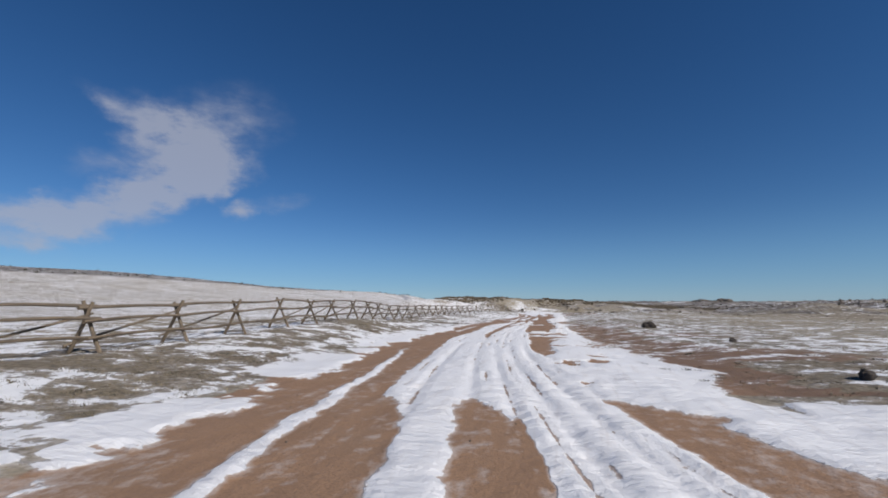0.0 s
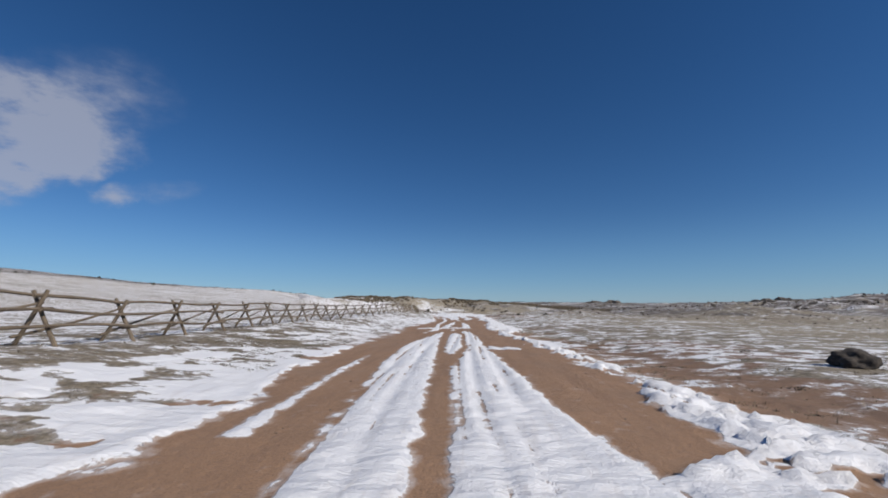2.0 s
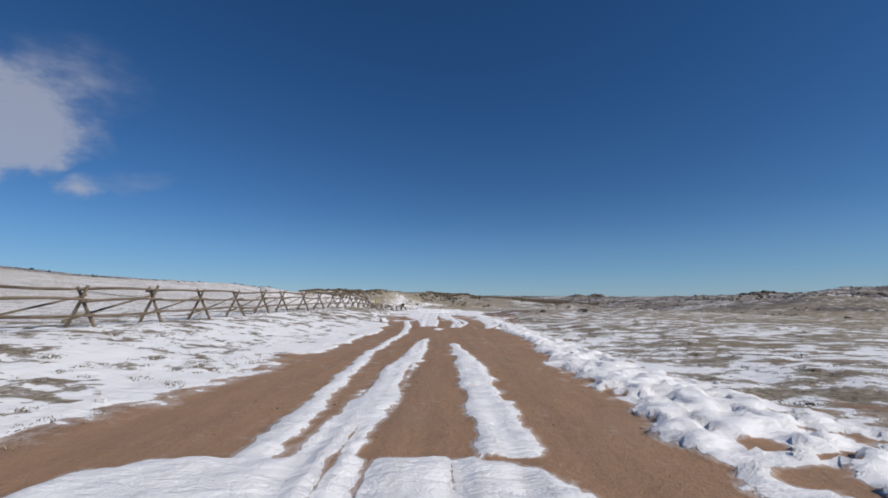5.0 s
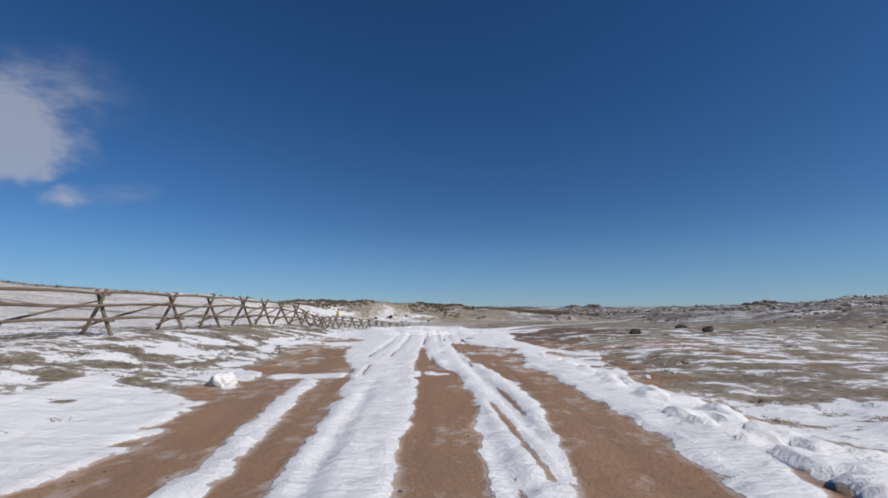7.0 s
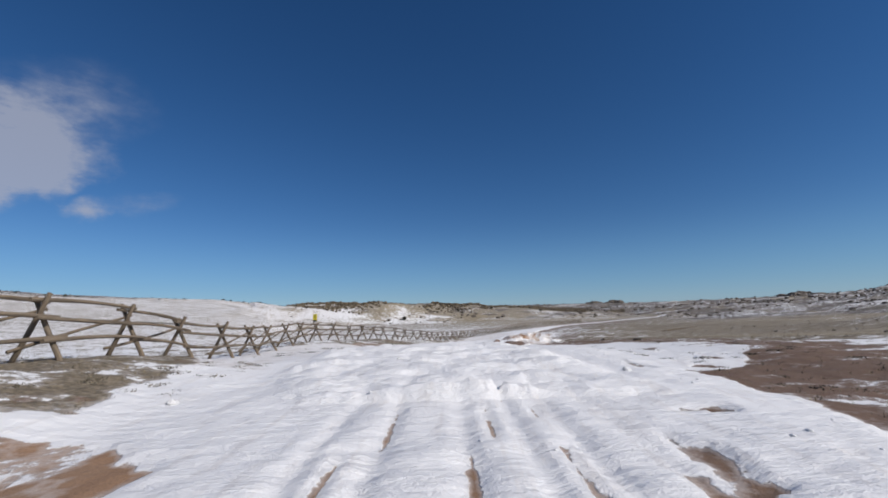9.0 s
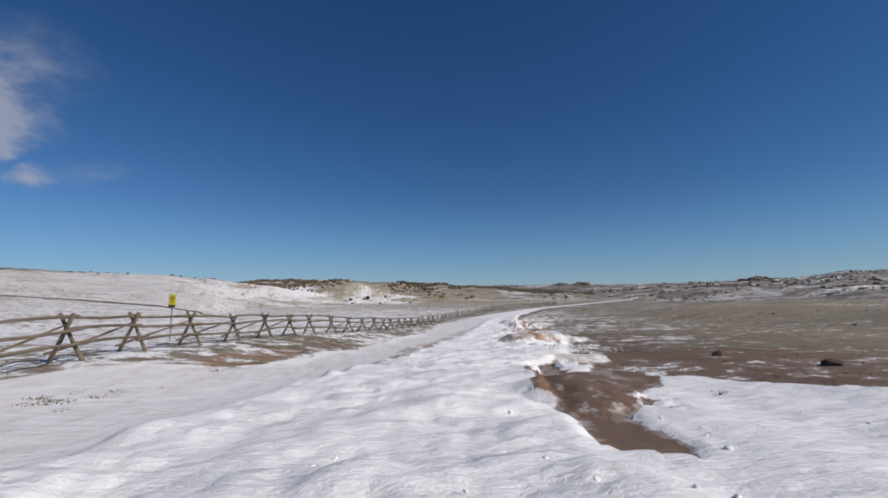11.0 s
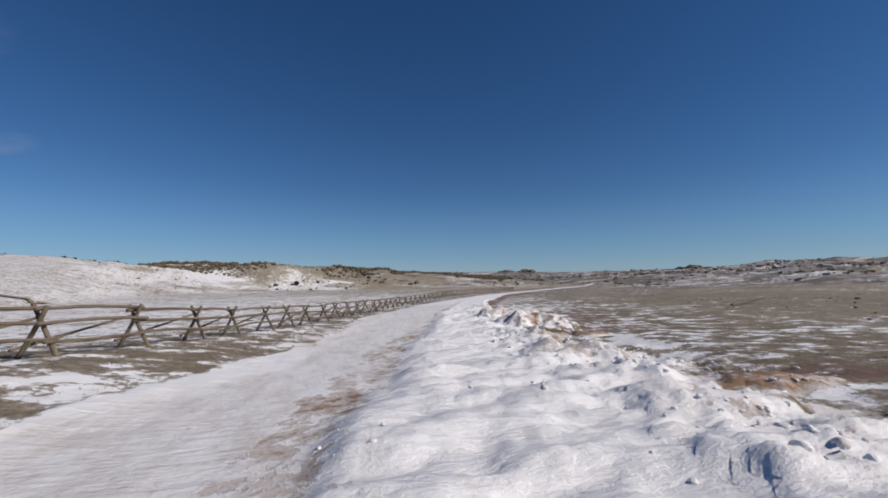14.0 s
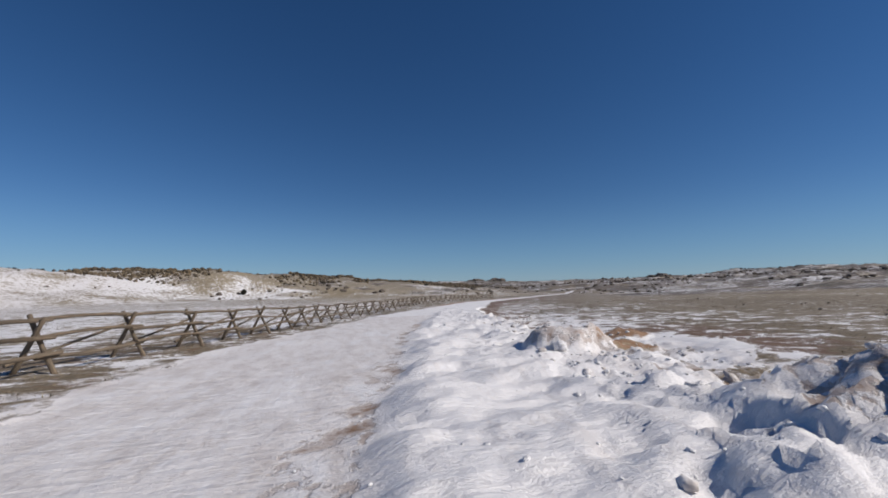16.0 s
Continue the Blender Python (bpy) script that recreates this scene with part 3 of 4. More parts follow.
    soil = np.maximum(soil, 0.95 * band(y, u + 3.0 * n2 + n1, [(10, 4.8, 7.0), (20, 4.8, 8.5), (27, 5.0, 8.2), (34, 5.0, 8.4), (40, 4.8, 7.6), (50, 4.6, 6.0), (56, 4.4, 5.0), (90, 4.4, 4.8), (94, 4.4, 6.5), (99, 4.4, 7.0)], 0.7))
    soil = np.maximum(soil, 0.34 * band(y, u + 2.5 * n2 + n1, [(8, -7.4, -4), (24, -7.8, -4), (29, -8.0, -4), (33, -6.0, -4)], 0.6))
    soil = np.maximum(soil, 0.9 * band(y, u + 0.8 * n2, [(103.2, -5.6, -3), (106.4, -5.4, -3)], 0.4))
    soil = np.maximum(soil, 0.58 * verge)
    soil = soil * smooth(330, 260, y)
    pack = 0.9 * band(y, u + n1, [(128, -5.5, -3.4), (134, -5.6, -2.2), (140, -5.2, -1.7), (148, -6.2, -1.2), (158, -3.9, -0.95), (165, -6.6, -0.8), (174, -7.5, -0.95), (200, -6, -1)], 0.4)
    pack = np.maximum(pack, 0.7 * band(y, u + 1.5 * n2, [(43, -5.6, -4.2), (48, -6.2, -4.4), (58, -6.0, -4.6), (64, -5.2, -4.8)], 0.4))
    slush = band(y, u + 1.2 * n2 + 0.6 * n1, [(44, -5.2, -4.3), (48, -6.0, -4.5), (57, -5.8, -4.7), (62, -5.0, -4.8)], 0.3) * smooth(0.36, 0.5, fbm(x / 1.2, y / 2.2, 3, 0.55, seed=39))
    snow = snow * (1 - 0.55 * slush)
    pack = np.maximum(pack, 0.75 * band(y, u + 1.5 * n2, [(112, -9, -4.5), (118, -11, -5), (126, -11, -4.2), (132, -9, -4.2)], 0.8))
    rut = band(y, u + 0.6 * n1, [(132, -2.7, -1.5), (137, -2.9, -1.1), (143, -2.9, -1.0), (150, -2.3, -0.9), (158, -2.6, -1.0), (166, -1.8, -0.7), (178, -1.6, -0.85), (190, -1.5, -0.9)], 0.3)
    snow = snow * (1 - 0.38 * rut) * (1 - 0.45 * rut * smooth(0.46, 0.66, fbm(x / 0.6, y / 1.0, 5, 0.66, seed=37)))
    t = np.maximum(smooth(150, 420, r), smooth(165, 195, r) * smooth(20, 28, b) * smooth(100, 70, b))
    rock = t * np.interp(b, [-60, -40, -28, -22, 0, 60], [0.25, 0.25, 0.28, 0.40, 0.62, 0.66]) + 0.55 * smooth(455, 500, r) * smooth(-33, -40, b)
    hump = np.exp(-((x - 64) / 24) ** 2 - ((y - 146) / 26) ** 2)
    rock = np.maximum(rock, 0.42 * smooth(0.1, 0.5, hump))
    snow = snow + 0.12 * smooth(0.1, 0.5, hump)
    pack = np.maximum(pack, 0.55 * smooth(30, 120, r) * smooth(-12, -20, b) * smooth(-14, -30, u))
    deep = band(y, u + n1, [(108, -3, 3), (118, -5, 2.2), (124, -4, 1.7), (128, -3.5, 2.3), (136, -2.0, 5), (145, -1.3, 6.5), (158, -0.8, 5.5), (170, -0.7, 5), (185, -0.7, 4), (215, -0.5, 3)], 0.5)
    # mask of the darker brown ground: verges, the right-hand plain and the rut
    darker = np.maximum(smooth(101, 106, y) * np.maximum(smooth(1.2, 2.2, u) * smooth(34, 10, u + 8 * n2), 0.8 * smooth(-4.5, -6, u) * smooth(-19, -15, u)), 0.75 * smooth(-4.2, -5.2, u) * smooth(-19, -15, u) * smooth(108, 98, y))
    darker = np.maximum(darker, np.interp(y, [20, 32, 96, 104], [0.7, 0.55, 0.5, 0.0]) * smooth(4.6, 6.5, u) * smooth(20, 11, u))
    darker = np.maximum(darker, 0.6 * smooth(85, 165, y + 30 * (fbm(x / 18, y / 18, 3, seed=99) - 0.5)) * smooth(6, 20, u) * smooth(140, 60, u))
    darker = np.maximum(darker, 0.4 * rut) * (1 - 0.5 * verge)
    return snow, soil, pack, rock, open_, deep, on, thick, darker


# heaps: place, half sizes, height, turn, share of earth; those listed as steep have a flat top
HEAPS = [(-2.8, 132.3, 1.5, 0.7, 0.26, 8, 0.3), (3.2, 168.3, 2.8, 1.8, 0.9, 10, 0.17), (3.0, 175.6, 1.2, 0.8, 0.46, 20, 0.4), (6.9, 179.0, 1.1, 0.7, 0.25, 0, 0.8), (5.0, 176.0, 1.0, 0.8, 0.25, 0, 0.55),
         (1.6, 162.2, 1.2, 0.8, 0.30, 30, 0.42), (4.2, 163.2, 1.0, 0.7, 0.25, 0, 0.7), (-4.9, 126.3, 1.0, 2.0, 0.25, 0, 0.9), (0.0, 156.0, 1.8, 1.3, 0.35, 30, 0.3), (1.8, 151.5, 1.3, 0.8, 0.2, 0, 0.6), (-0.3, 145.6, 2.4, 1.1, 0.36, -8, 0.05), (-2.6, 141.0, 1.7, 1.0, 0.48, 15, 0.6)]
STEEP = (145.6, 141.0, 175.6)


def relief(x, y):
    """The land with its snow, ruts and drifts."""
    z = terrain(x, y)
    snow, soil, pack, rock, open_, deep, on, thick, darker = cover(x, y)
    u = x - road_x(y)
    s = smooth(0.46, 0.80, on)
    close = smooth(58, 38, np.abs(u)) * smooth(260, 200, y)
    q = 10 * fbm(x / 1.5, y / 0.6, 3, 0.5, seed=61) + 0.35 * fbm(x / 0.4, y / 0.4, 2, seed=62)
    drift = (np.floor(q) + smooth(0.68, 1.0, q - np.floor(q))) / 10 - 0.5
    q = 6 * fbm(x / 1.0, y / 0.75, 3, 0.5, seed=82) + 0.3 * fbm(x / 0.4, y / 0.4, 2, seed=83)
    plates = (np.floor(q) + smooth(0.72, 1.0, q - np.floor(q))) / 6 - 0.5
    crumbled = np.where((thick > 0.07) & (y > 28.5), 0.2 + 1.3 * smooth(0.42, 0.58, fbm(x / 0.30, y / 0.26, 3, 0.6, seed=65)) + 0.5 * plates, 1.0)
    depth = s * (thick * crumbled + 0.14 * deep) * (1 - 0.7 * pack)
    lumps = np.abs(fbm(x / 0.75, y / 0.55, 4, 0.6, seed=63) - 0.5) * 2
    chunks = smooth(0.5, 0.62, fbm(x / 0.9, y / 0.8, 2, 0.4, seed=69))
    broken = smooth(1.2, 3.0, u) * smooth(134, 140, y) * smooth(9.0, 6.0, u) * smooth(215, 190, y)
    z = z + close * (depth + deep * s * (0.34 * drift + 0.02 * lumps + 0.16 * plates) + broken * (0.09 * lumps + 0.04 * chunks + 0.30 * plates + 0.16 * (fbm(x / 1.7, y / 1.4, 3, 0.5, seed=66) - 0.45)))
    z = z + close * s * (1 - pack) * 0.08 * (fbm(x / 0.55, y / 0.35, 3, 0.65, seed=67) - 0.5)
    # tyre treads in the strips, and the raised bars that the tread leaves
    for c in (-1.55, -0.9, 0.05, 0.75, 1.35, 2.0):
        line = np.exp(-((u - c - 0.12 * np.sin(y / 7 + c)) / 0.12) ** 2)
        z = z - 0.05 * line * s * smooth(4, 3, np.abs(u)) * smooth(112, 104, y) * smooth(0.35, 0.55, fbm(x / 3, y / 9, 2, seed=77))
    ripple = np.sin((y + 0.25 * np.sin(3 * u) + 0.3 * fbm(x / 0.8, y / 2, 2, seed=78)) * 2 * math.pi / 0.4)
    z = z + 0.016 * ripple * s * smooth(3.4, 2.8, np.abs(u)) * smooth(128, 118, y) * smooth(0.42, 0.6, fbm(x / 1.1, y / 3.5, 2, seed=79))
    off = smooth(3.8, 5.5, np.abs(u)) * close
    z = z + off * (1 - s) * 0.09 * fbm(x / 0.55, y / 0.55, 3, 0.6, seed=71) + off * 0.12 * (fbm(x / 2.2, y / 2.2, 3, seed=73) - 0.5)
    z = z + (1 - off) * close * 0.03 * (fbm(x / 0.45, y / 1.1, 3, seed=75) - 0.5)
    # heaps of ploughed snow and earth beside the track
    ragged = 0.55 * (fbm(x / 0.8, y / 0.8, 3, 0.5, seed=85) - 0.5)
    dirt = np.zeros_like(x)
    for cx, cy, ax, ay, tall, turn, earth in HEAPS:
        c, sn = math.cos(math.radians(turn)), math.sin(math.radians(turn))
        px, py = ((x - cx) * c + (y - cy) * sn) / ax, ((y - cy) * c - (x - cx) * sn) / ay
        d = np.hypot(px, py) + 0.9 * (fbm(x / 1.1, y / 1.1, 4, 0.55, seed=87) - 0.5)
        form = smooth(1.25, 0.6 if cy in STEEP else 0.25, d)
        z = z + form * tall * (0.9 + 0.12 * plates + 0.22 * lumps + (0.3 if cy in STEEP else 0.8) * ragged)
        on_heap = smooth(0.12, 0.4, form)
        dirt = np.maximum(dirt, on_heap * earth)
        darker = darker * (1 - on_heap * (earth < 0.85))
        open_ = open_ * (1 - on_heap)
        snow = np.where(on_heap > 0, np.maximum(snow, on_heap * 0.85) * (1 - on_heap) + (0.66 - 0.3 * earth - 0.06 * (earth > 0.2)) * on_heap, snow)
    snow = snow * (1 - np.where(dirt < 0.3, 0.25, 0.6) * smooth(0.35, 0.8, dirt + 0.9 * (fbm(x / 0.9, y / 0.9, 4, 0.6, seed=89) - 0.5)) * (dirt > 0))
    pack = np.maximum(pack, smooth(0.1, 0.3, dirt))
    soil = np.maximum(soil, dirt)
    stained = broken * smooth(0.44, 0.58, fbm(x / 1.3, y / 0.9, 4, 0.6, seed=93)) * smooth(2.6, 4.4, u)
    pack = np.maximum(pack, 0.9 * stained)
    snow = snow * (1 - 0.6 * stained * smooth(0.48, 0.64, fbm(x / 0.6, y / 0.5, 3, 0.6, seed=95)))
    return z, snow, soil, pack, rock, open_, darker


def grid_faces(nu, nv, first=0):
    i = np.arange(nu - 1)[:, None] * nv + np.arange(nv - 1)[None, :]
    return (np.stack([i, i + nv, i + nv + 1, i + 1], -1).reshape(-1, 4) + first).astype(np.int32)


def sheet(name, co, faces, attrs, material):
    me = bpy.data.meshes.new(name)
    me.vertices.add(len(co))
    me.vertices.foreach_set("co", np.ascontiguousarray(co, np.float32).ravel())
    me.loops.add(faces.size)
    me.loops.foreach_set("vertex_index", np.ascontiguousarray(faces, np.int32).ravel())
    me.polygons.add(len(faces))
    me.polygons.foreach_set("loop_start", np.arange(0, faces.size, 4, dtype=np.int32))
    me.polygons.foreach_set("use_smooth", np.ones(len(faces), bool))
    me.update(calc_edges=True)
    for key, v in attrs.items():
        me.attributes.new(key, "FLOAT", "POINT").data.foreach_set("value", np.ascontiguousarray(v, np.float32))
    me.materials.append(material)
    return new(name, me)


def spread(lo, hi, step, grow, out_lo, out_hi):
    mid = list(np.arange(lo, hi, step))
    s, v, right = step, hi, []
    while v < out_hi:
        right.append(v)
        s *= grow
        v += s
    s, v, left = step, lo - step, []
    while v > out_lo:
        left.append(v)
        s *= grow
        v -= s
    return np.array(left[::-1] + mid + right + [out_hi])


us = spread(-8.5, 9.0, 0.09, 1.055, -62, 62)
vs = spread(1.5, 186, 0.12, 1.045, -14, 236)
U, V = np.meshgrid(us, vs, indexing="ij")
X, Y = U + road_x(V), V
Z, SN, SO, PA, RO, OP, DA = relief(X, Y)
near_co = np.stack([X, Y, Z], -1).reshape(-1, 3)
near_faces = grid_faces(len(us), len(vs))
# the land beyond, out to the horizon
bs = np.radians(np.concatenate([np.arange(-180, -76, 4), np.arange(-76, 76, 0.25), np.arange(76, 181, 4)]))
bs[-1] = math.pi
rs = 12 * 1.027 ** np.arange(0, 222)
BB, RR = np.meshgrid(bs, rs, indexing="ij")
FX, FY = MID[0] + RR * np.sin(BB), MID[1] + RR * np.cos(BB)
FZ, FSN, FSO, FPA, FRO, FOP, FDA = relief(FX, FY)
fu = FX - road_x(FY)
inside = (np.abs(fu) < 60) & (FY > -12) & (FY < 233)
FZ = np.where((np.abs(fu) < 61.9) & (FY > -13.9) & (FY < 235.8), FZ - 0.04, FZ)
far_faces = grid_faces(len(bs), len(rs))
far_faces = far_faces[~inside.ravel()[far_faces].all(1)]
far_co = np.stack([FX, FY, FZ], -1).reshape(-1, 3)
track = (np.abs(U[:-1, :-1] + 0.05) < 4.2).ravel()


def joined(near, far):
    return np.concatenate([near.ravel(), far.ravel()])


road_ob = sheet("dirt_road", near_co, near_faces[track], dict(snow=SN.ravel(), soil=SO.ravel(), pack=PA.ravel(), rock=RO.ravel(), wild=OP.ravel(), darker=DA.ravel()), GROUND)
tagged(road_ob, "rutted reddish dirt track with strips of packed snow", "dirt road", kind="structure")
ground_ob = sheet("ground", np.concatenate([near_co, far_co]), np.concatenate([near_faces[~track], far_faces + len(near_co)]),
                  dict(snow=joined(SN, FSN), soil=joined(SO, FSO), pack=joined(PA, FPA), rock=joined(RO, FRO), wild=joined(OP, FOP), darker=joined(DA, FDA)), GROUND)
tagged(ground_ob, "dry grassland and rocky hills under patchy snow", "ground", kind="structure")


def height(x, y):
    """Height of the finished ground at one place."""
    return float(relief(np.array([float(x)]), np.array([float(y)]))[0][0])


# ---------------------------------------------------------------- shapes
def part(name, me, material, parent, label=""):
    if isinstance(me, bmesh.types.BMesh):
        bm, me = me, bpy.data.meshes.new(name)
        bm.to_mesh(me)
        bm.free()
    if not me.materials:
        me.materials.append(material)
    ob = new(name, me)
    ob.parent = parent
    if label:
        ob["label"] = label
    return ob


def log_mesh(name, seed, r0, r1, sides=9, rings=7, bend=0.03):
    """A peeled pole one metre long on the z axis, tapered and slightly bowed."""
    rnd = random.Random(seed)
    bm, rows = bmesh.new(), []
    ph, ph2 = rnd.uniform(0, 6.28), rnd.uniform(0, 6.28)
    for i in range(rings):
        t = i / (rings - 1)
        r = (r0 + (r1 - r0) * t) * rnd.uniform(0.94, 1.06)
        ox, oy = bend * math.sin(math.pi * t) * math.cos(ph), bend * math.sin(math.pi * t) * math.sin(ph)
        rows.append([bm.verts.new((ox + r * rnd.uniform(0.93, 1.05) * math.cos(a * 2 * math.pi / sides + ph2),
                                   oy + r * rnd.uniform(0.93, 1.05) * math.sin(a * 2 * math.pi / sides + ph2), t)) for a in range(sides)])
    for a, b in zip(rows, rows[1:]):
        for i in range(sides):
            bm.faces.new((a[i], a[(i + 1) % sides], b[(i + 1) % sides], b[i])).smooth = True
    bm.faces.new(rows[0][::-1])
    bm.faces.new(rows[-1])
    me = bpy.data.meshes.new(name)
    bm.to_mesh(me)
    bm.free()
    me.materials.append(WOOD)
    return me


def between(p, q):
    """A pose that lays a one metre pole from p to q."""
    p, q = Vector(p), Vector(q)
    d = q - p
    return Matrix.LocRotScale(p, d.to_track_quat("Z", "Y"), (1, 1, d.length))


RAILS = [log_mesh("rail", s, 0.051, 0.04, bend=0.06) for s in range(5)]
POSTS = [log_mesh("post", 20 + s, 0.06, 0.05, bend=0.015) for s in range(4)]
BRACES = [log_mesh("brace", 40 + s, 0.041, 0.032, bend=0.05) for s in range(3)]


def jackleg_fence():
    rnd = random.Random(3)
    fence = new("fence")
    tagged(fence, "weathered log jackleg fence with crossed posts in patchy snow", "fence")
    # posts cross at these places along the line, with even steps between
    marks = [(28.3 - 3.2 * 9, 0), (28.3, 9), (37.8, 12), (61.0, 19), (67.2, 21), (100.0, 31), (108.0, 34), (115.2, 37), (130.5, 42), (141.6, 46), (146.6, 48), (153.0, 50),
             (162.2, 53), (185.6, 61), (185.6 + 2.6 * 40, 101)]
    at = np.interp(np.arange(0, 102), [m[1] for m in marks], [m[0] for m in marks])
    tops = []
    for i, y in enumerate(at):
        y += rnd.uniform(-0.08, 0.08)
        x = float(fence_x(y)) + rnd.uniform(-0.08, 0.08)
        tan = Vector((float(fence_x(y + 1) - fence_x(y - 1)), 2.0, 0)).normalized()
        side = Vector((tan.y, -tan.x, 0))
        h = float(fence_h(y)) * rnd.uniform(0.97, 1.03)
        z = height(x, y)
        base = Vector((x, y, z))
        lean = rnd.uniform(-0.05, 0.05)
        span = 0.38 * h * rnd.uniform(0.9, 1.1)
        for sgn in (1, -1):
            foot = base + side * span * sgn + tan * (0.06 * sgn)
            foot.z = height(foot.x, foot.y) - 0.06
            head = base - side * (0.23 * sgn + lean) + tan * (0.06 * sgn) + Vector((0, 0, h * 1.1 * rnd.uniform(0.97, 1.04)))
            part("post", rnd.choice(POSTS), WOOD, fence).matrix_local = between(foot, head)
        tops.append((base, side, tan, h))
    for i, (a, b) in enumerate(zip(tops, tops[1:])):
        (pa, sa_, ta, ha), (pb, sb, tb, hb) = a, b
        for k, (f, o) in enumerate(((1.0, 0.0), (0.71, 0.19), (0.36, 0.31))):
            za, zb = f + rnd.uniform(-0.035, 0.035), f + rnd.uniform(-0.035, 0.035)
            o2 = o + (0.05 if i % 2 else -0.02)
            p = pa + sa_ * (o2 * ha / 1.2) + Vector((0, 0, ha * za)) - ta * rnd.uniform(0.15, 0.35)
            q = pb + sb * (o2 * hb / 1.2) + Vector((0, 0, hb * zb)) + tb * rnd.uniform(0.15, 0.35)
            if rnd.random() < 0.5:
                p, q = q, p
            part("rail", rnd.choice(RAILS), WOOD, fence).matrix_local = between(p, q)
        if rnd.random() < 0.85:
            p = pa - sa_ * 0.36 + Vector((0, 0, 0.22)) - ta * 0.3
            q = pb - sb * 0.06 + Vector((0, 0, hb * 0.86)) + tb * 0.2
            part("brace", rnd.choice(BRACES), WOOD, fence).matrix_local = between(p, q)
    return fence


jackleg_fence()


# ---------------------------------------------------------------- loose things
def soup(name, co, tris, material, smooth_shade=False):
    """One mesh of many small pieces from arrays of corners and triangles."""
    me = bpy.data.meshes.new(name)
    me.vertices.add(len(co))
    me.vertices.foreach_set("co", np.ascontiguousarray(co, np.float32).ravel())
    me.loops.add(tris.size)
    me.loops.foreach_set("vertex_index", np.ascontiguousarray(tris, np.int32).ravel())
    me.polygons.add(len(tris))
    me.polygons.foreach_set("loop_start", np.arange(0, tris.size, 3, dtype=np.int32))
    me.polygons.foreach_set("use_smooth", np.full(len(tris), smooth_shade))
    me.update(calc_edges=True)
    me.materials.append(material)
    return new(name, me)


def ball(level):
    bm = bmesh.new()
    bmesh.ops.create_icosphere(bm, subdivisions=level, radius=1)
    bm.verts.ensure_lookup_table()
    co, tri = np.array([v.co[:] for v in bm.verts]), np.array([[v.index for v in f.verts] for f in bm.faces])
    bm.free()
    return co, tri


BALLS = {n: ball(n) for n in (1, 2, 3, 4)}


def tufts(name, label, n, seed, material, blades, tall, wide, place, spread_out=0.35):
    """Clumps of upright blades spread over the open ground."""
    rng = np.random.RandomState(seed)
    x, y = place(rng, n)
    n = len(x)
    z = relief(x, y)[0]
    size = rng.uniform(0.55, 1.3, n)
    a = rng.uniform(0, 2 * math.pi, (n, blades))
    lean = rng.uniform(0.1, 0.75, (n, blades)) * tall * size[:, None]
    h = rng.uniform(0.5, 1.0, (n, blades)) * tall * size[:, None]
    foot = rng.uniform(0.0, 1.0, (n, blades)) ** 0.7 * spread_out * tall * size[:, None]
    ca, sn = np.cos(a), np.sin(a)
    half = wide * size[:, None] * rng.uniform(0.6, 1.3, (n, blades))
    long = rng.uniform(0.8, 1.25, (n, 1))
    bx, by = x[:, None] + ca * foot * long, y[:, None] + sn * foot / long
    h = h * np.clip(1.15 - foot / (1.3 * spread_out * tall * size[:, None]), 0.25, 1)
    lean = lean * rng.uniform(-1, 1, (n, blades)) if spread_out > 1 else lean
    zero = z[:, None] - 0.02 + 0 * a
    p0 = np.stack([bx - sn * half, by + ca * half, zero], -1)
    p1 = np.stack([bx + sn * half, by - ca * half, zero], -1)
    p2 = np.stack([bx + ca * lean, by + sn * lean, zero + h], -1)
    co = np.stack([p0, p1, p2], 2).reshape(-1, 3)
    ob = soup(name, co, np.arange(len(co)).reshape(-1, 3), material)
    return tagged(ob, label, name.replace("_", " "), kind="stuff")


def roadside(left, right, y0, y1, gap, keep):
    def place(rng, n):
        y = rng.uniform(y0, y1, n)
        u = np.where(rng.rand(n) < 0.5, -gap - rng.rand(n) ** 1.6 * (left - gap), gap + rng.rand(n) ** 1.6 * (right - gap))
        x = road_x(y) + u
        on = cover(x, y)[6]
        ok = (on < 0.35) & (fbm(x / 3, y / 3, 3, seed=91) > keep) & ((u < 3) | (y < 134) | (u > 8))
        return x[ok], y[ok]
    return place


tufts("dry_grass", "straw-coloured dry grass clumps poking through thin snow", 60000, 1, STRAW, 7, 0.10, 0.006, roadside(40, 45, 2, 225, 4.6, 0.40))
tufts("sagebrush", "low grey-brown sagebrush scattered over the snowy plain", 22000, 2, SAGE, 22, 0.085, 0.007, roadside(44, 60, 2, 232, 5.2, 0.47), 1.8)


def clump_place(rng, n):
    y = rng.uniform(4, 205, n)
    left = rng.rand(n) < 0.62
    u = np.where(left, -5.0 - rng.rand(n) ** 1.2 * 11, 5.2 + rng.rand(n) ** 1.3 * 13)
    x = road_x(y) + u
    ok = (fbm(x / 2.2, y / 2.2, 3, seed=97) > 0.52) & ((u < 0) | (y < 128)) & ((u < -6.5) | (u > 0) | (y < 118))
    return x[ok], y[ok]


tufts("sage_clumps", "dark sagebrush clumps standing out of the snow by the track", 9000, 4, SAGE, 60, 0.05, 0.022, clump_place, 5.5)


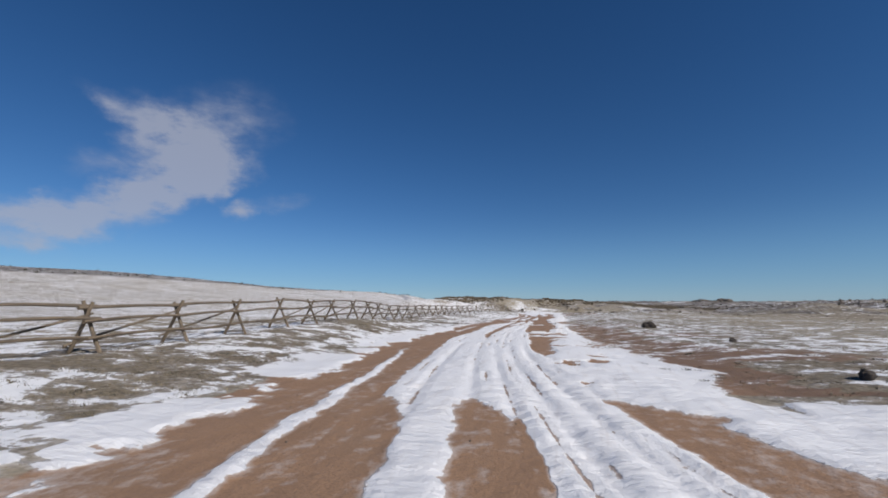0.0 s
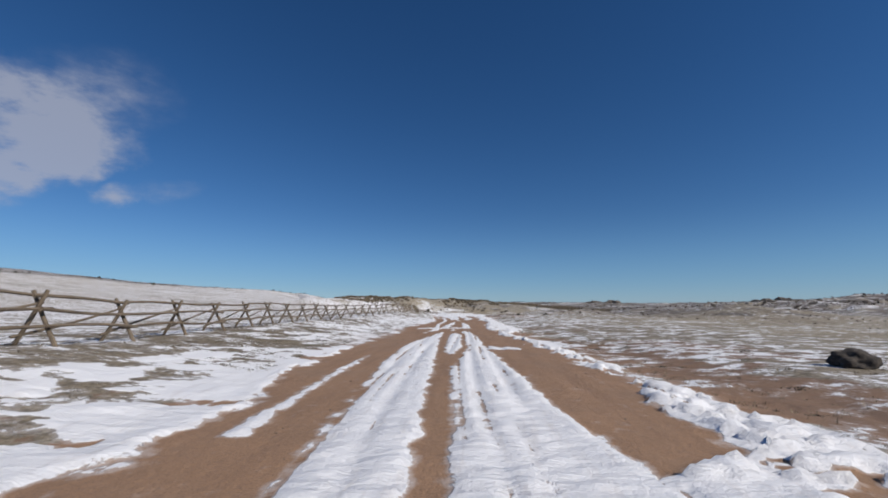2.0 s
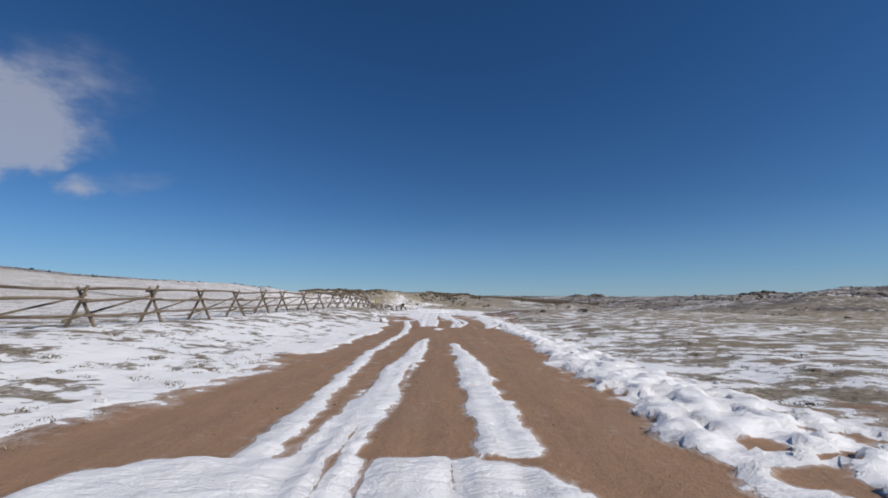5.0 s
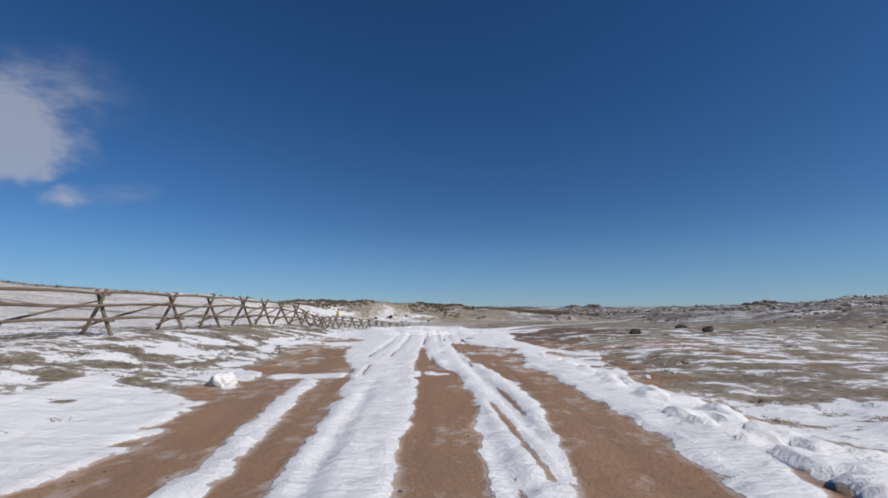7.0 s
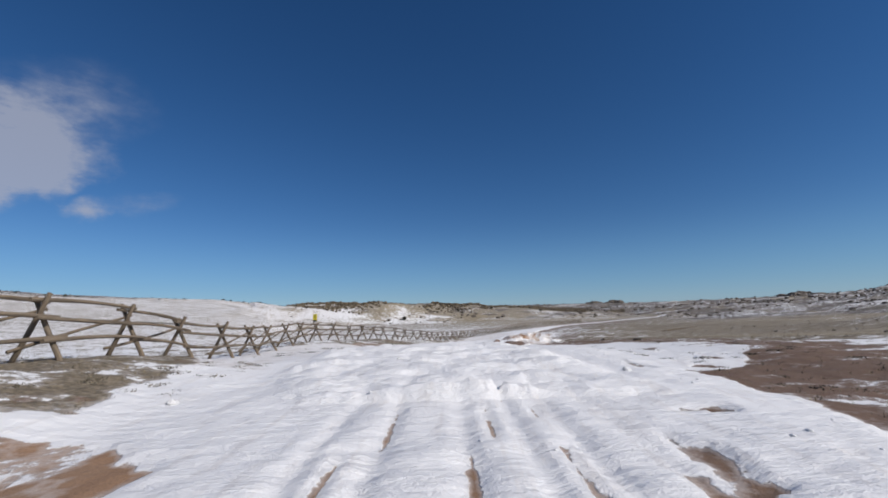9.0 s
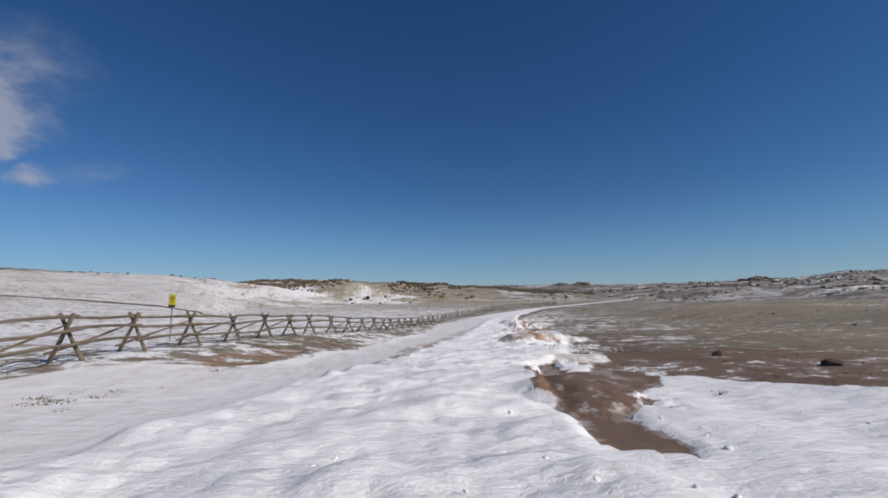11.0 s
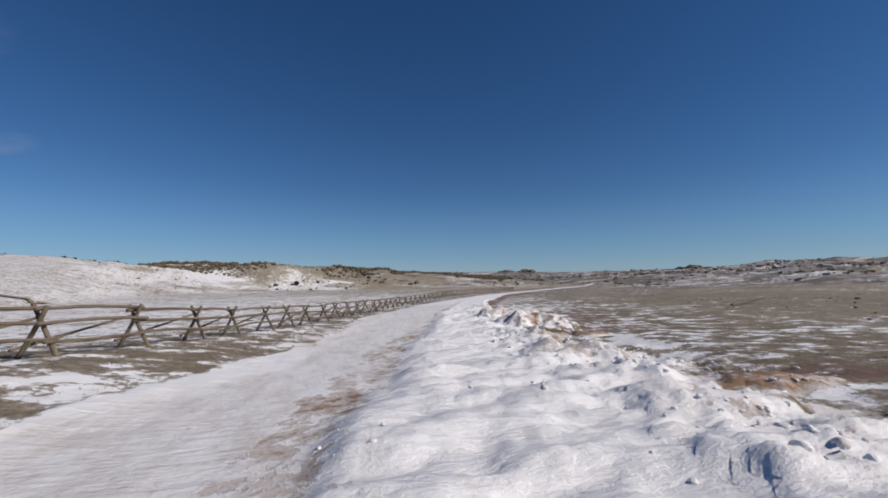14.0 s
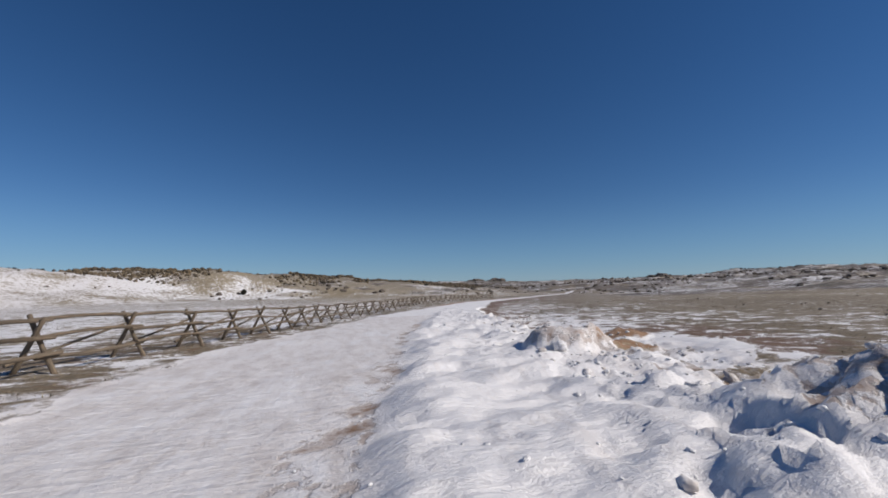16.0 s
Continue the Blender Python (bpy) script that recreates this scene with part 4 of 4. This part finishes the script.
def boulders(name, label, category, n, seed, material, sizes, place, flat=0.6, level=2, rough=0.28, soft=False):
    """Many far rocks or bushes as one mesh."""
    rng = np.random.RandomState(seed)
    co, tri = BALLS[level]
    x, y = place(rng, n)
    n = len(x)
    z = relief(x, y)[0]
    s = sizes[0] + (sizes[1] - sizes[0]) * rng.rand(n) ** 2.5
    a = rng.uniform(0, 6.28, n)
    pts = co[None] * (1 + rough * (rng.rand(n, len(co), 1) - 0.5) * 2)
    pts = pts * (s * rng.uniform(0.7, 1.4, n))[:, None, None] * np.array([1, 0.75, flat])
    c, sn = np.cos(a)[:, None], np.sin(a)[:, None]
    px = pts[..., 0] * c - pts[..., 1] * sn + x[:, None]
    py = pts[..., 0] * sn + pts[..., 1] * c + y[:, None]
    pz = pts[..., 2] + (z + s * flat * 0.35)[:, None]
    allco = np.stack([px, py, pz], -1).reshape(-1, 3)
    tris = (tri[None] + (np.arange(n) * len(co))[:, None, None]).reshape(-1, 3)
    return tagged(soup(name, allco, tris, material, soft), label, category, kind="stuff")


def sector(b0, b1, r0, r1, seed, keep, scale=60):
    def place(rng, n):
        b, r = np.radians(rng.uniform(b0, b1, n)), rng.uniform(r0, r1, n)
        x, y = MID[0] + r * np.sin(b), MID[1] + r * np.cos(b)
        ok = fbm(x / scale, y / scale, 3, seed=seed) > keep
        return x[ok], y[ok]
    return place


def crest_place(rng, n):
    b = rng.uniform(-22.5, 20, n)
    ring = rng.triangular(268, 320, 400, n)
    r = ring + 1.5 * np.clip(b + 20, 0, None)
    x, y = MID[0] + r * np.sin(np.radians(b)), MID[1] + r * np.cos(np.radians(b))
    ok = fbm(x / 30, y / 30, 3, seed=105) > 0.36 + 0.004 * np.abs(ring - 318)
    return x[ok], y[ok]


boulders("hill_rocks", "dark granite outcrops along the snowy hills", "rocks", 6000, 5, ROCK, (0.4, 1.7), sector(-2, 64, 280, 900, 101, 0.52), 0.6, 1, 0.35)
boulders("foothill_rocks", "dark weathered rocks at the foot of the hills", "rocks", 1700, 17, ROCK, (0.2, 1.1), sector(24, 64, 215, 520, 141, 0.55, 45), 0.5, 2, 0.3)
boulders("crest_rocks", "granite knobs along the skyline of the hills", "rocks", 1100, 6, ROCK, (0.5, 2.4), sector(0, 60, 640, 1040, 103, 0.60, 90), 0.7, 1, 0.35)
boulders("russet_brush", "russet leafless brush on a rocky rise", "brush", 24000, 7, RUSTBRUSH, (0.2, 0.95), crest_place, 0.85)
boulders("juniper_scrub", "dark juniper scrub on the far hills", "scrub", 600, 8, JUNIPER, (0.35, 1.1), sector(-20, 60, 300, 900, 107, 0.52), 0.9)
boulders("ridge_scrub", "dark scrub on the crest of the snowy slope", "scrub", 800, 9, JUNIPER, (0.3, 1.3), sector(-72, -22, 470, 600, 109, 0.47, 30), 0.7)
def rise_place(rng, n):
    x, y = 64 + rng.randn(n) * 26, 146 + rng.randn(n) * 26
    ok = (x - road_x(y) > 22) & (fbm(x / 12, y / 12, 3, seed=117) > 0.45)
    return x[ok], y[ok]


boulders("rise_stones", "dark stones and low brush on the grassy rise", "stones", 900, 16, ROCK, (0.05, 0.2), rise_place, 0.7)
boulders("hillside_stones", "stones on the rise behind the track", "stones", 200, 10, ROCK, (0.4, 1.4), sector(-23, 0, 255, 380, 111, 0.45, 30), 0.6)


def outcrop(label, x, y, wide, tall, seed):
    """A knob of stacked granite blocks on a far ridge."""
    rng = np.random.RandomState(seed)
    root = new("rock_outcrop")
    root.matrix_world = pose(x, y, height(x, y))
    tagged(root, label, "outcrop", "ridge outcrops")
    co, tri = BALLS[3]
    for i in range(9):
        px, py = rng.uniform(-0.5, 0.5) * wide, rng.uniform(-0.3, 0.3) * wide
        s = wide * rng.uniform(0.14, 0.26)
        h = tall * rng.uniform(0.6, 1.0) * (1 - 1.2 * abs(px) / wide)
        d = np.array([noise.fractal(Vector(c * 1.6) + Vector((i * 7.0, seed * 3.0, 0)), 0.8, 2.0, 4) for c in co])
        p = co * (1 + 0.35 * d)[:, None] * np.array([s, s * 0.8, max(h, 1.0)])
        me = bpy.data.meshes.new("block")
        me.from_pydata([tuple(c) for c in p], [], [tuple(int(k) for k in t) for t in tri])
        part("block", me, ROCK, root).matrix_local = pose(px, py, height(x + px, y + py) - height(x, y) - 0.5)
    return root


outcrop("dark granite knob on the crest of a far hill", 412, 657, 38, 7.0, 1)
outcrop("dark twin granite knob on the distant ridge", 172, 706, 22, 5.5, 2)
outcrop("dark twin granite knob on the distant ridge", 199, 697, 24, 6.0, 3)
outcrop("low dark granite ledge on a snowy hillside", 452, 520, 40, 5.0, 4)
outcrop("low dark granite ledge on a snowy hillside", 330, 560, 30, 4.5, 5)


def lone_shrub(x, y, wide, tall, seed):
    """A dark bush: short stems and a ragged crown of many small sprays."""
    rng = np.random.RandomState(seed)
    root = new("shrub")
    root.matrix_world = pose(x, y, height(x, y))
    tagged(root, "lone dark juniper bush on a snowy slope", "shrub")
    for k in range(4):
        a = k * 1.6 + 0.3
        part("stem", log_mesh("stem", 90 + k, 0.07, 0.03, 7, 5, 0.04), WOOD, root).matrix_local = between((0.1 * math.cos(a), 0.1 * math.sin(a), -0.1), (0.25 * wide * math.cos(a), 0.25 * wide * math.sin(a), 0.6 * tall))
    n = 2600
    d = rng.randn(n, 3)
    d = d / np.linalg.norm(d, axis=1)[:, None] * (rng.rand(n, 1) ** 0.4) * (0.75 + 0.35 * fbm(3 * d[:, 0] + 9, 3 * d[:, 1] + d[:, 2], 3, seed=151))[:, None]
    mid = d * np.array([wide / 2, wide / 2, tall / 2]) + np.array([0, 0, 0.55 * tall])
    spray = rng.randn(n, 3, 3) * 0.11
    co = (mid[:, None, :] + spray).reshape(-1, 3)
    co[:, 2] = np.maximum(co[:, 2], 0.02)
    crown = soup("crown", co, np.arange(len(co)).reshape(-1, 3), JUNIPER)
    crown.parent = root
    return root


lone_shrub(-42.5, 379.5, 2.6, 2.4, 31)


def lump_mesh(name, seed, rough, material, level=3, flat=0.62, angular=0.0):
    """A stone or a clod with a flattened underside, about one metre wide."""
    co, tri = BALLS[level]
    rng = np.random.RandomState(seed)
    off = rng.rand(3) * 50
    d = np.array([noise.fractal(Vector(c * 1.3 + off), 0.75, 2.1, 6) for c in co])
    p = co * (1 + rough * d)[:, None]
    for _ in range(int(angular)):
        nrm = rng.randn(3)
        nrm /= np.linalg.norm(nrm)
        over = np.clip(p @ nrm - rng.uniform(0.45, 0.75), 0, None)
        p = p - over[:, None] * nrm * 0.9
    p = p * np.array([0.5, 0.4, 0.5 * flat])
    p[:, 2] = np.maximum(p[:, 2], -0.14)
    me = bpy.data.meshes.new(name)
    me.from_pydata([tuple(c) for c in p], [], [tuple(int(i) for i in t) for t in tri])
    me.polygons.foreach_set("use_smooth", np.full(len(tri), True))
    me.materials.append(material)
    return me


def resting(name, me, x, y, size, turn, label, category, group="", sink=0.06, tall=1.0):
    ob = new(name, me)
    ob.matrix_world = Matrix.LocRotScale((x, y, height(x, y) + (0.14 - sink) * size * tall), Euler((0, 0, turn)), (size, size, size * tall))
    return tagged(ob, label, category, group)


BOULDER = [lump_mesh("boulder", 200 + i, 0.30, DARK_STONE, 4, 0.8, 3) for i in range(3)]
resting("boulder", BOULDER[0], 5.4, 36.6, 1.15, 0.2, "dark weathered granite boulder on snowy grass", "boulder", "roadside boulders", tall=0.8)
resting("boulder", BOULDER[1], 5.75, 11.5, 0.4, 1.4, "small rounded brown boulder beside bare earth", "boulder", "roadside boulders")
resting("boulder", BOULDER[2], 6.6, 22.6, 0.42, 2.2, "small grey boulder among grass clumps", "boulder", "roadside boulders")
resting("boulder", BOULDER[0], 3.15, 106.0, 0.66, 3.0, "dark rounded boulder on bare brown earth", "boulder", "roadside boulders", tall=0.9)
resting("boulder", BOULDER[1], 9.2, 112.9, 0.85, 0.3, "dark low boulder half sunk in grass", "boulder", "roadside boulders", tall=0.6)
resting("boulder", BOULDER[2], 8.2, 108.1, 0.7, 0.9, "dark low boulder half sunk in grass", "boulder", "roadside boulders")
resting("boulder", BOULDER[2], 2.0, 132.2, 0.35, 0.2, "fist-sized dark stone on bare brown earth", "boulder", "roadside boulders")
resting("boulder", BOULDER[0], 3.1, 129.0, 0.6, 1.1, "low dark stone on bare brown earth", "boulder", "roadside boulders", tall=0.5)

LUMPS = [lump_mesh("snow_lump", 300 + i, 0.38, SNOW, 4, 0.8, 1) for i in range(6)]
CLODS = [lump_mesh("snow_lump", 320 + i, 0.85, DIRTY_SNOW, 4, 0.8, 3) for i in range(4)]
for x, y, size, dirty in ((2.4, 174.9, 0.4, 0), (1.9, 170.2, 0.35, 0), (3.9, 171.6, 0.4, 1),
                          (-11.35, 92.5, 0.62, 0), (-1.8, 26.4, 0.22, 1), (-2.0, 48.9, 0.38, 0)):
    resting("snow_lump", random.Random(int(x * 100 + y)).choice(CLODS if dirty else LUMPS), x, y, size, x * 3 + y,
            "broken lump of dirty frozen snow beside the track" if dirty else "broken lump of white snow beside the track", "snow lump", "snow lumps", sink=0.1)
rnd = random.Random(11)
for i in range(8):
    y = rnd.uniform(136, 205)
    u = rnd.triangular(1.6, 8.0, 3.8)
    dirty = rnd.random() < (0.25 if u < 4.5 else 0.55)
    resting("snow_lump", rnd.choice(CLODS if dirty else LUMPS), float(road_x(y)) + u, y, rnd.uniform(0.1, 0.2), rnd.uniform(0, 6.28),
            "broken lump of dirty frozen snow beside the track" if dirty else "broken lump of white snow beside the track", "snow lump", "snow lumps", sink=0.1, tall=rnd.uniform(0.6, 1.1))
for i in range(18):
    y = rnd.uniform(40, 112)
    u = rnd.uniform(3.2, 5.4) * (1 if rnd.random() < 0.8 else -1)
    resting("snow_lump", rnd.choice(LUMPS), float(road_x(y)) + u, y, rnd.uniform(0.08, 0.2), rnd.uniform(0, 6.28),
            "broken lump of white snow beside the track", "snow lump", "snow lumps", sink=0.1)


def crumb_place(rng, n):
    y = rng.uniform(105, 215, n)
    u = rng.uniform(-1.5, 6.5, n)
    x = road_x(y) + u
    on = cover(x, y)[6]
    ok = (on > 0.5) & (fbm(x / 1.5, y / 1.5, 3, seed=121) > 0.47)
    return x[ok], y[ok]


boulders("snow_crumbs", "crumbled snow strewn over the drifted track", "snow crumbs", 900, 12, SNOW, (0.015, 0.05), crumb_place, 0.5, 2, 0.25, True)


def rubble_place(rng, n):
    y = rng.uniform(136, 200, n)
    u = rng.triangular(1.4, 3.6, 8.5, n)
    x = road_x(y) + u
    ok = fbm(x / 1.2, y / 1.2, 3, seed=123) > 0.45
    return x[ok], y[ok]


boulders("snow_rubble", "broken snow rubble heaped along the track", "snow rubble", 2200, 14, SNOW, (0.02, 0.07), rubble_place, 0.55, 2, 0.25, True)
boulders("frozen_clods", "dirty frozen clods among broken snow", "clods", 1300, 15, DIRTY_SNOW, (0.02, 0.09), rubble_place, 0.55, 2, 0.25, True)


def stone_place(rng, n):
    y = rng.uniform(4, 150, n)
    x = road_x(y) + rng.uniform(-4.5, 14, n)
    ok = (cover(x, y)[1] > 0.5) & (cover(x, y)[6] < 0.4)
    return x[ok], y[ok]


boulders("pebbles", "pebbles and dirt crumbs on bare earth", "pebbles", 2600, 13, ROCK, (0.006, 0.02), stone_place, 0.6, 1, 0.3)


def box(sx, sy, sz, bevel):
    bm = bmesh.new()
    bmesh.ops.create_cube(bm, size=1, matrix=Matrix.Diagonal((sx, sy, sz, 1)))
    bmesh.ops.bevel(bm, geom=bm.edges[:], offset=bevel, segments=2, affect="EDGES")
    return bm


def marker_sign(x, y):
    """Yellow marker plate on a steel post."""
    root = new("marker_sign")
    z = height(x, y)
    root.matrix_world = pose(x, y, z, 0, 2, -8)
    tagged(root, "yellow marker sign with a black band on a steel post", "sign")
    for o, m in ((box(0.05, 0.012, 2.3, 0.003), (0, 0, 1.05)), (box(0.012, 0.04, 2.3, 0.003), (0, 0.024, 1.05))):
        part("post", o, STEEL, root).matrix_local = pose(*m)
    plate = part("plate", box(0.36, 0.006, 0.62, 0.002), YELLOW, root, "yellow painted metal plate")
    plate.matrix_local = pose(0, -0.014, 1.95)
    part("black_band", box(0.36, 0.004, 0.11, 0.001), BLACK, plate, "black band along the lower edge").matrix_local = pose(0, -0.006, -0.26)
    for k in range(3):
        part("bar", box(0.22 - 0.05 * k, 0.004, 0.035, 0.001), BLACK, plate, "black bar of unreadable writing").matrix_local = pose(0, -0.006, 0.16 - 0.09 * k)
    for k in (-1, 1):
        part("bolt", box(0.03, 0.012, 0.03, 0.004), STEEL, plate, "steel bolt").matrix_local = pose(0, -0.007, 0.255 * k if k > 0 else -0.19)
    return root


marker_sign(-20.2, 139.1)


def fallen_log(x, y, turn):
    root = new("fallen_log")
    root.matrix_world = pose(x, y, height(x, y), 0, 0, turn)
    tagged(root, "dark dead log with bare branches lying on grass", "log")
    part("trunk", log_mesh("trunk", 71, 0.13, 0.06, 10, 9, 0.03), WOOD, root).matrix_local = between((-4.6, 0, 0.08), (4.4, 0.2, 0.4))
    for k, (p, q) in enumerate((((-0.6, 0, 0.2), (-1.6, 0.7, 0.42)), ((0.5, 0.1, 0.22), (1.6, -0.5, 0.4)), ((1.4, 0.2, 0.25), (2.9, 0.9, 0.5)))):
        part("branch", log_mesh("branch", 80 + k, 0.05, 0.02, 7, 5, 0.05), WOOD, root).matrix_local = between(p, q)
    return root


fallen_log(32.2, 183.4, 27)


def farm_track(points, half):
    """A bare two-track over the far slope, laid just over the ground."""
    pts = np.array(points, float)
    t = np.linspace(0, 1, 160)
    k = np.linspace(0, 1, len(pts))
    cx, cy = np.interp(t, k, pts[:, 0]), np.interp(t, k, pts[:, 1])
    cx = cx + 3 * (fbm(t * 9, t * 0, 3, seed=131) - 0.5)
    d = np.stack([np.gradient(cx), np.gradient(cy)], -1)
    d /= np.linalg.norm(d, axis=1)[:, None]
    wide = half * (0.5 + fbm(t * 40, t * 0 + 3, 3, seed=133))
    left = np.stack([cx - d[:, 1] * wide, cy + d[:, 0] * wide], -1)
    right = np.stack([cx + d[:, 1] * wide, cy - d[:, 0] * wide], -1)
    xy = np.stack([left, right], 1).reshape(-1, 2)
    z = relief(xy[:, 0], xy[:, 1])[0] + 0.22
    co = np.column_stack([xy, z])
    i = np.arange(159) * 2
    faces = np.stack([i, i + 1, i + 3, i + 2], -1)
    one = np.ones(len(co))
    ob = sheet("farm_track", co, faces, dict(snow=one * 0.16, soil=one * 0.3, pack=one * 0, rock=one * 0, wild=one, darker=one * 0.4), GROUND)
    return tagged(ob, "bare two-track crossing the snowy slope", "track", kind="structure")


farm_track([(-200, 272), (-165, 266), (-133, 261), (-112, 254), (-95, 247), (-77, 240), (-64, 236)], 1.3)
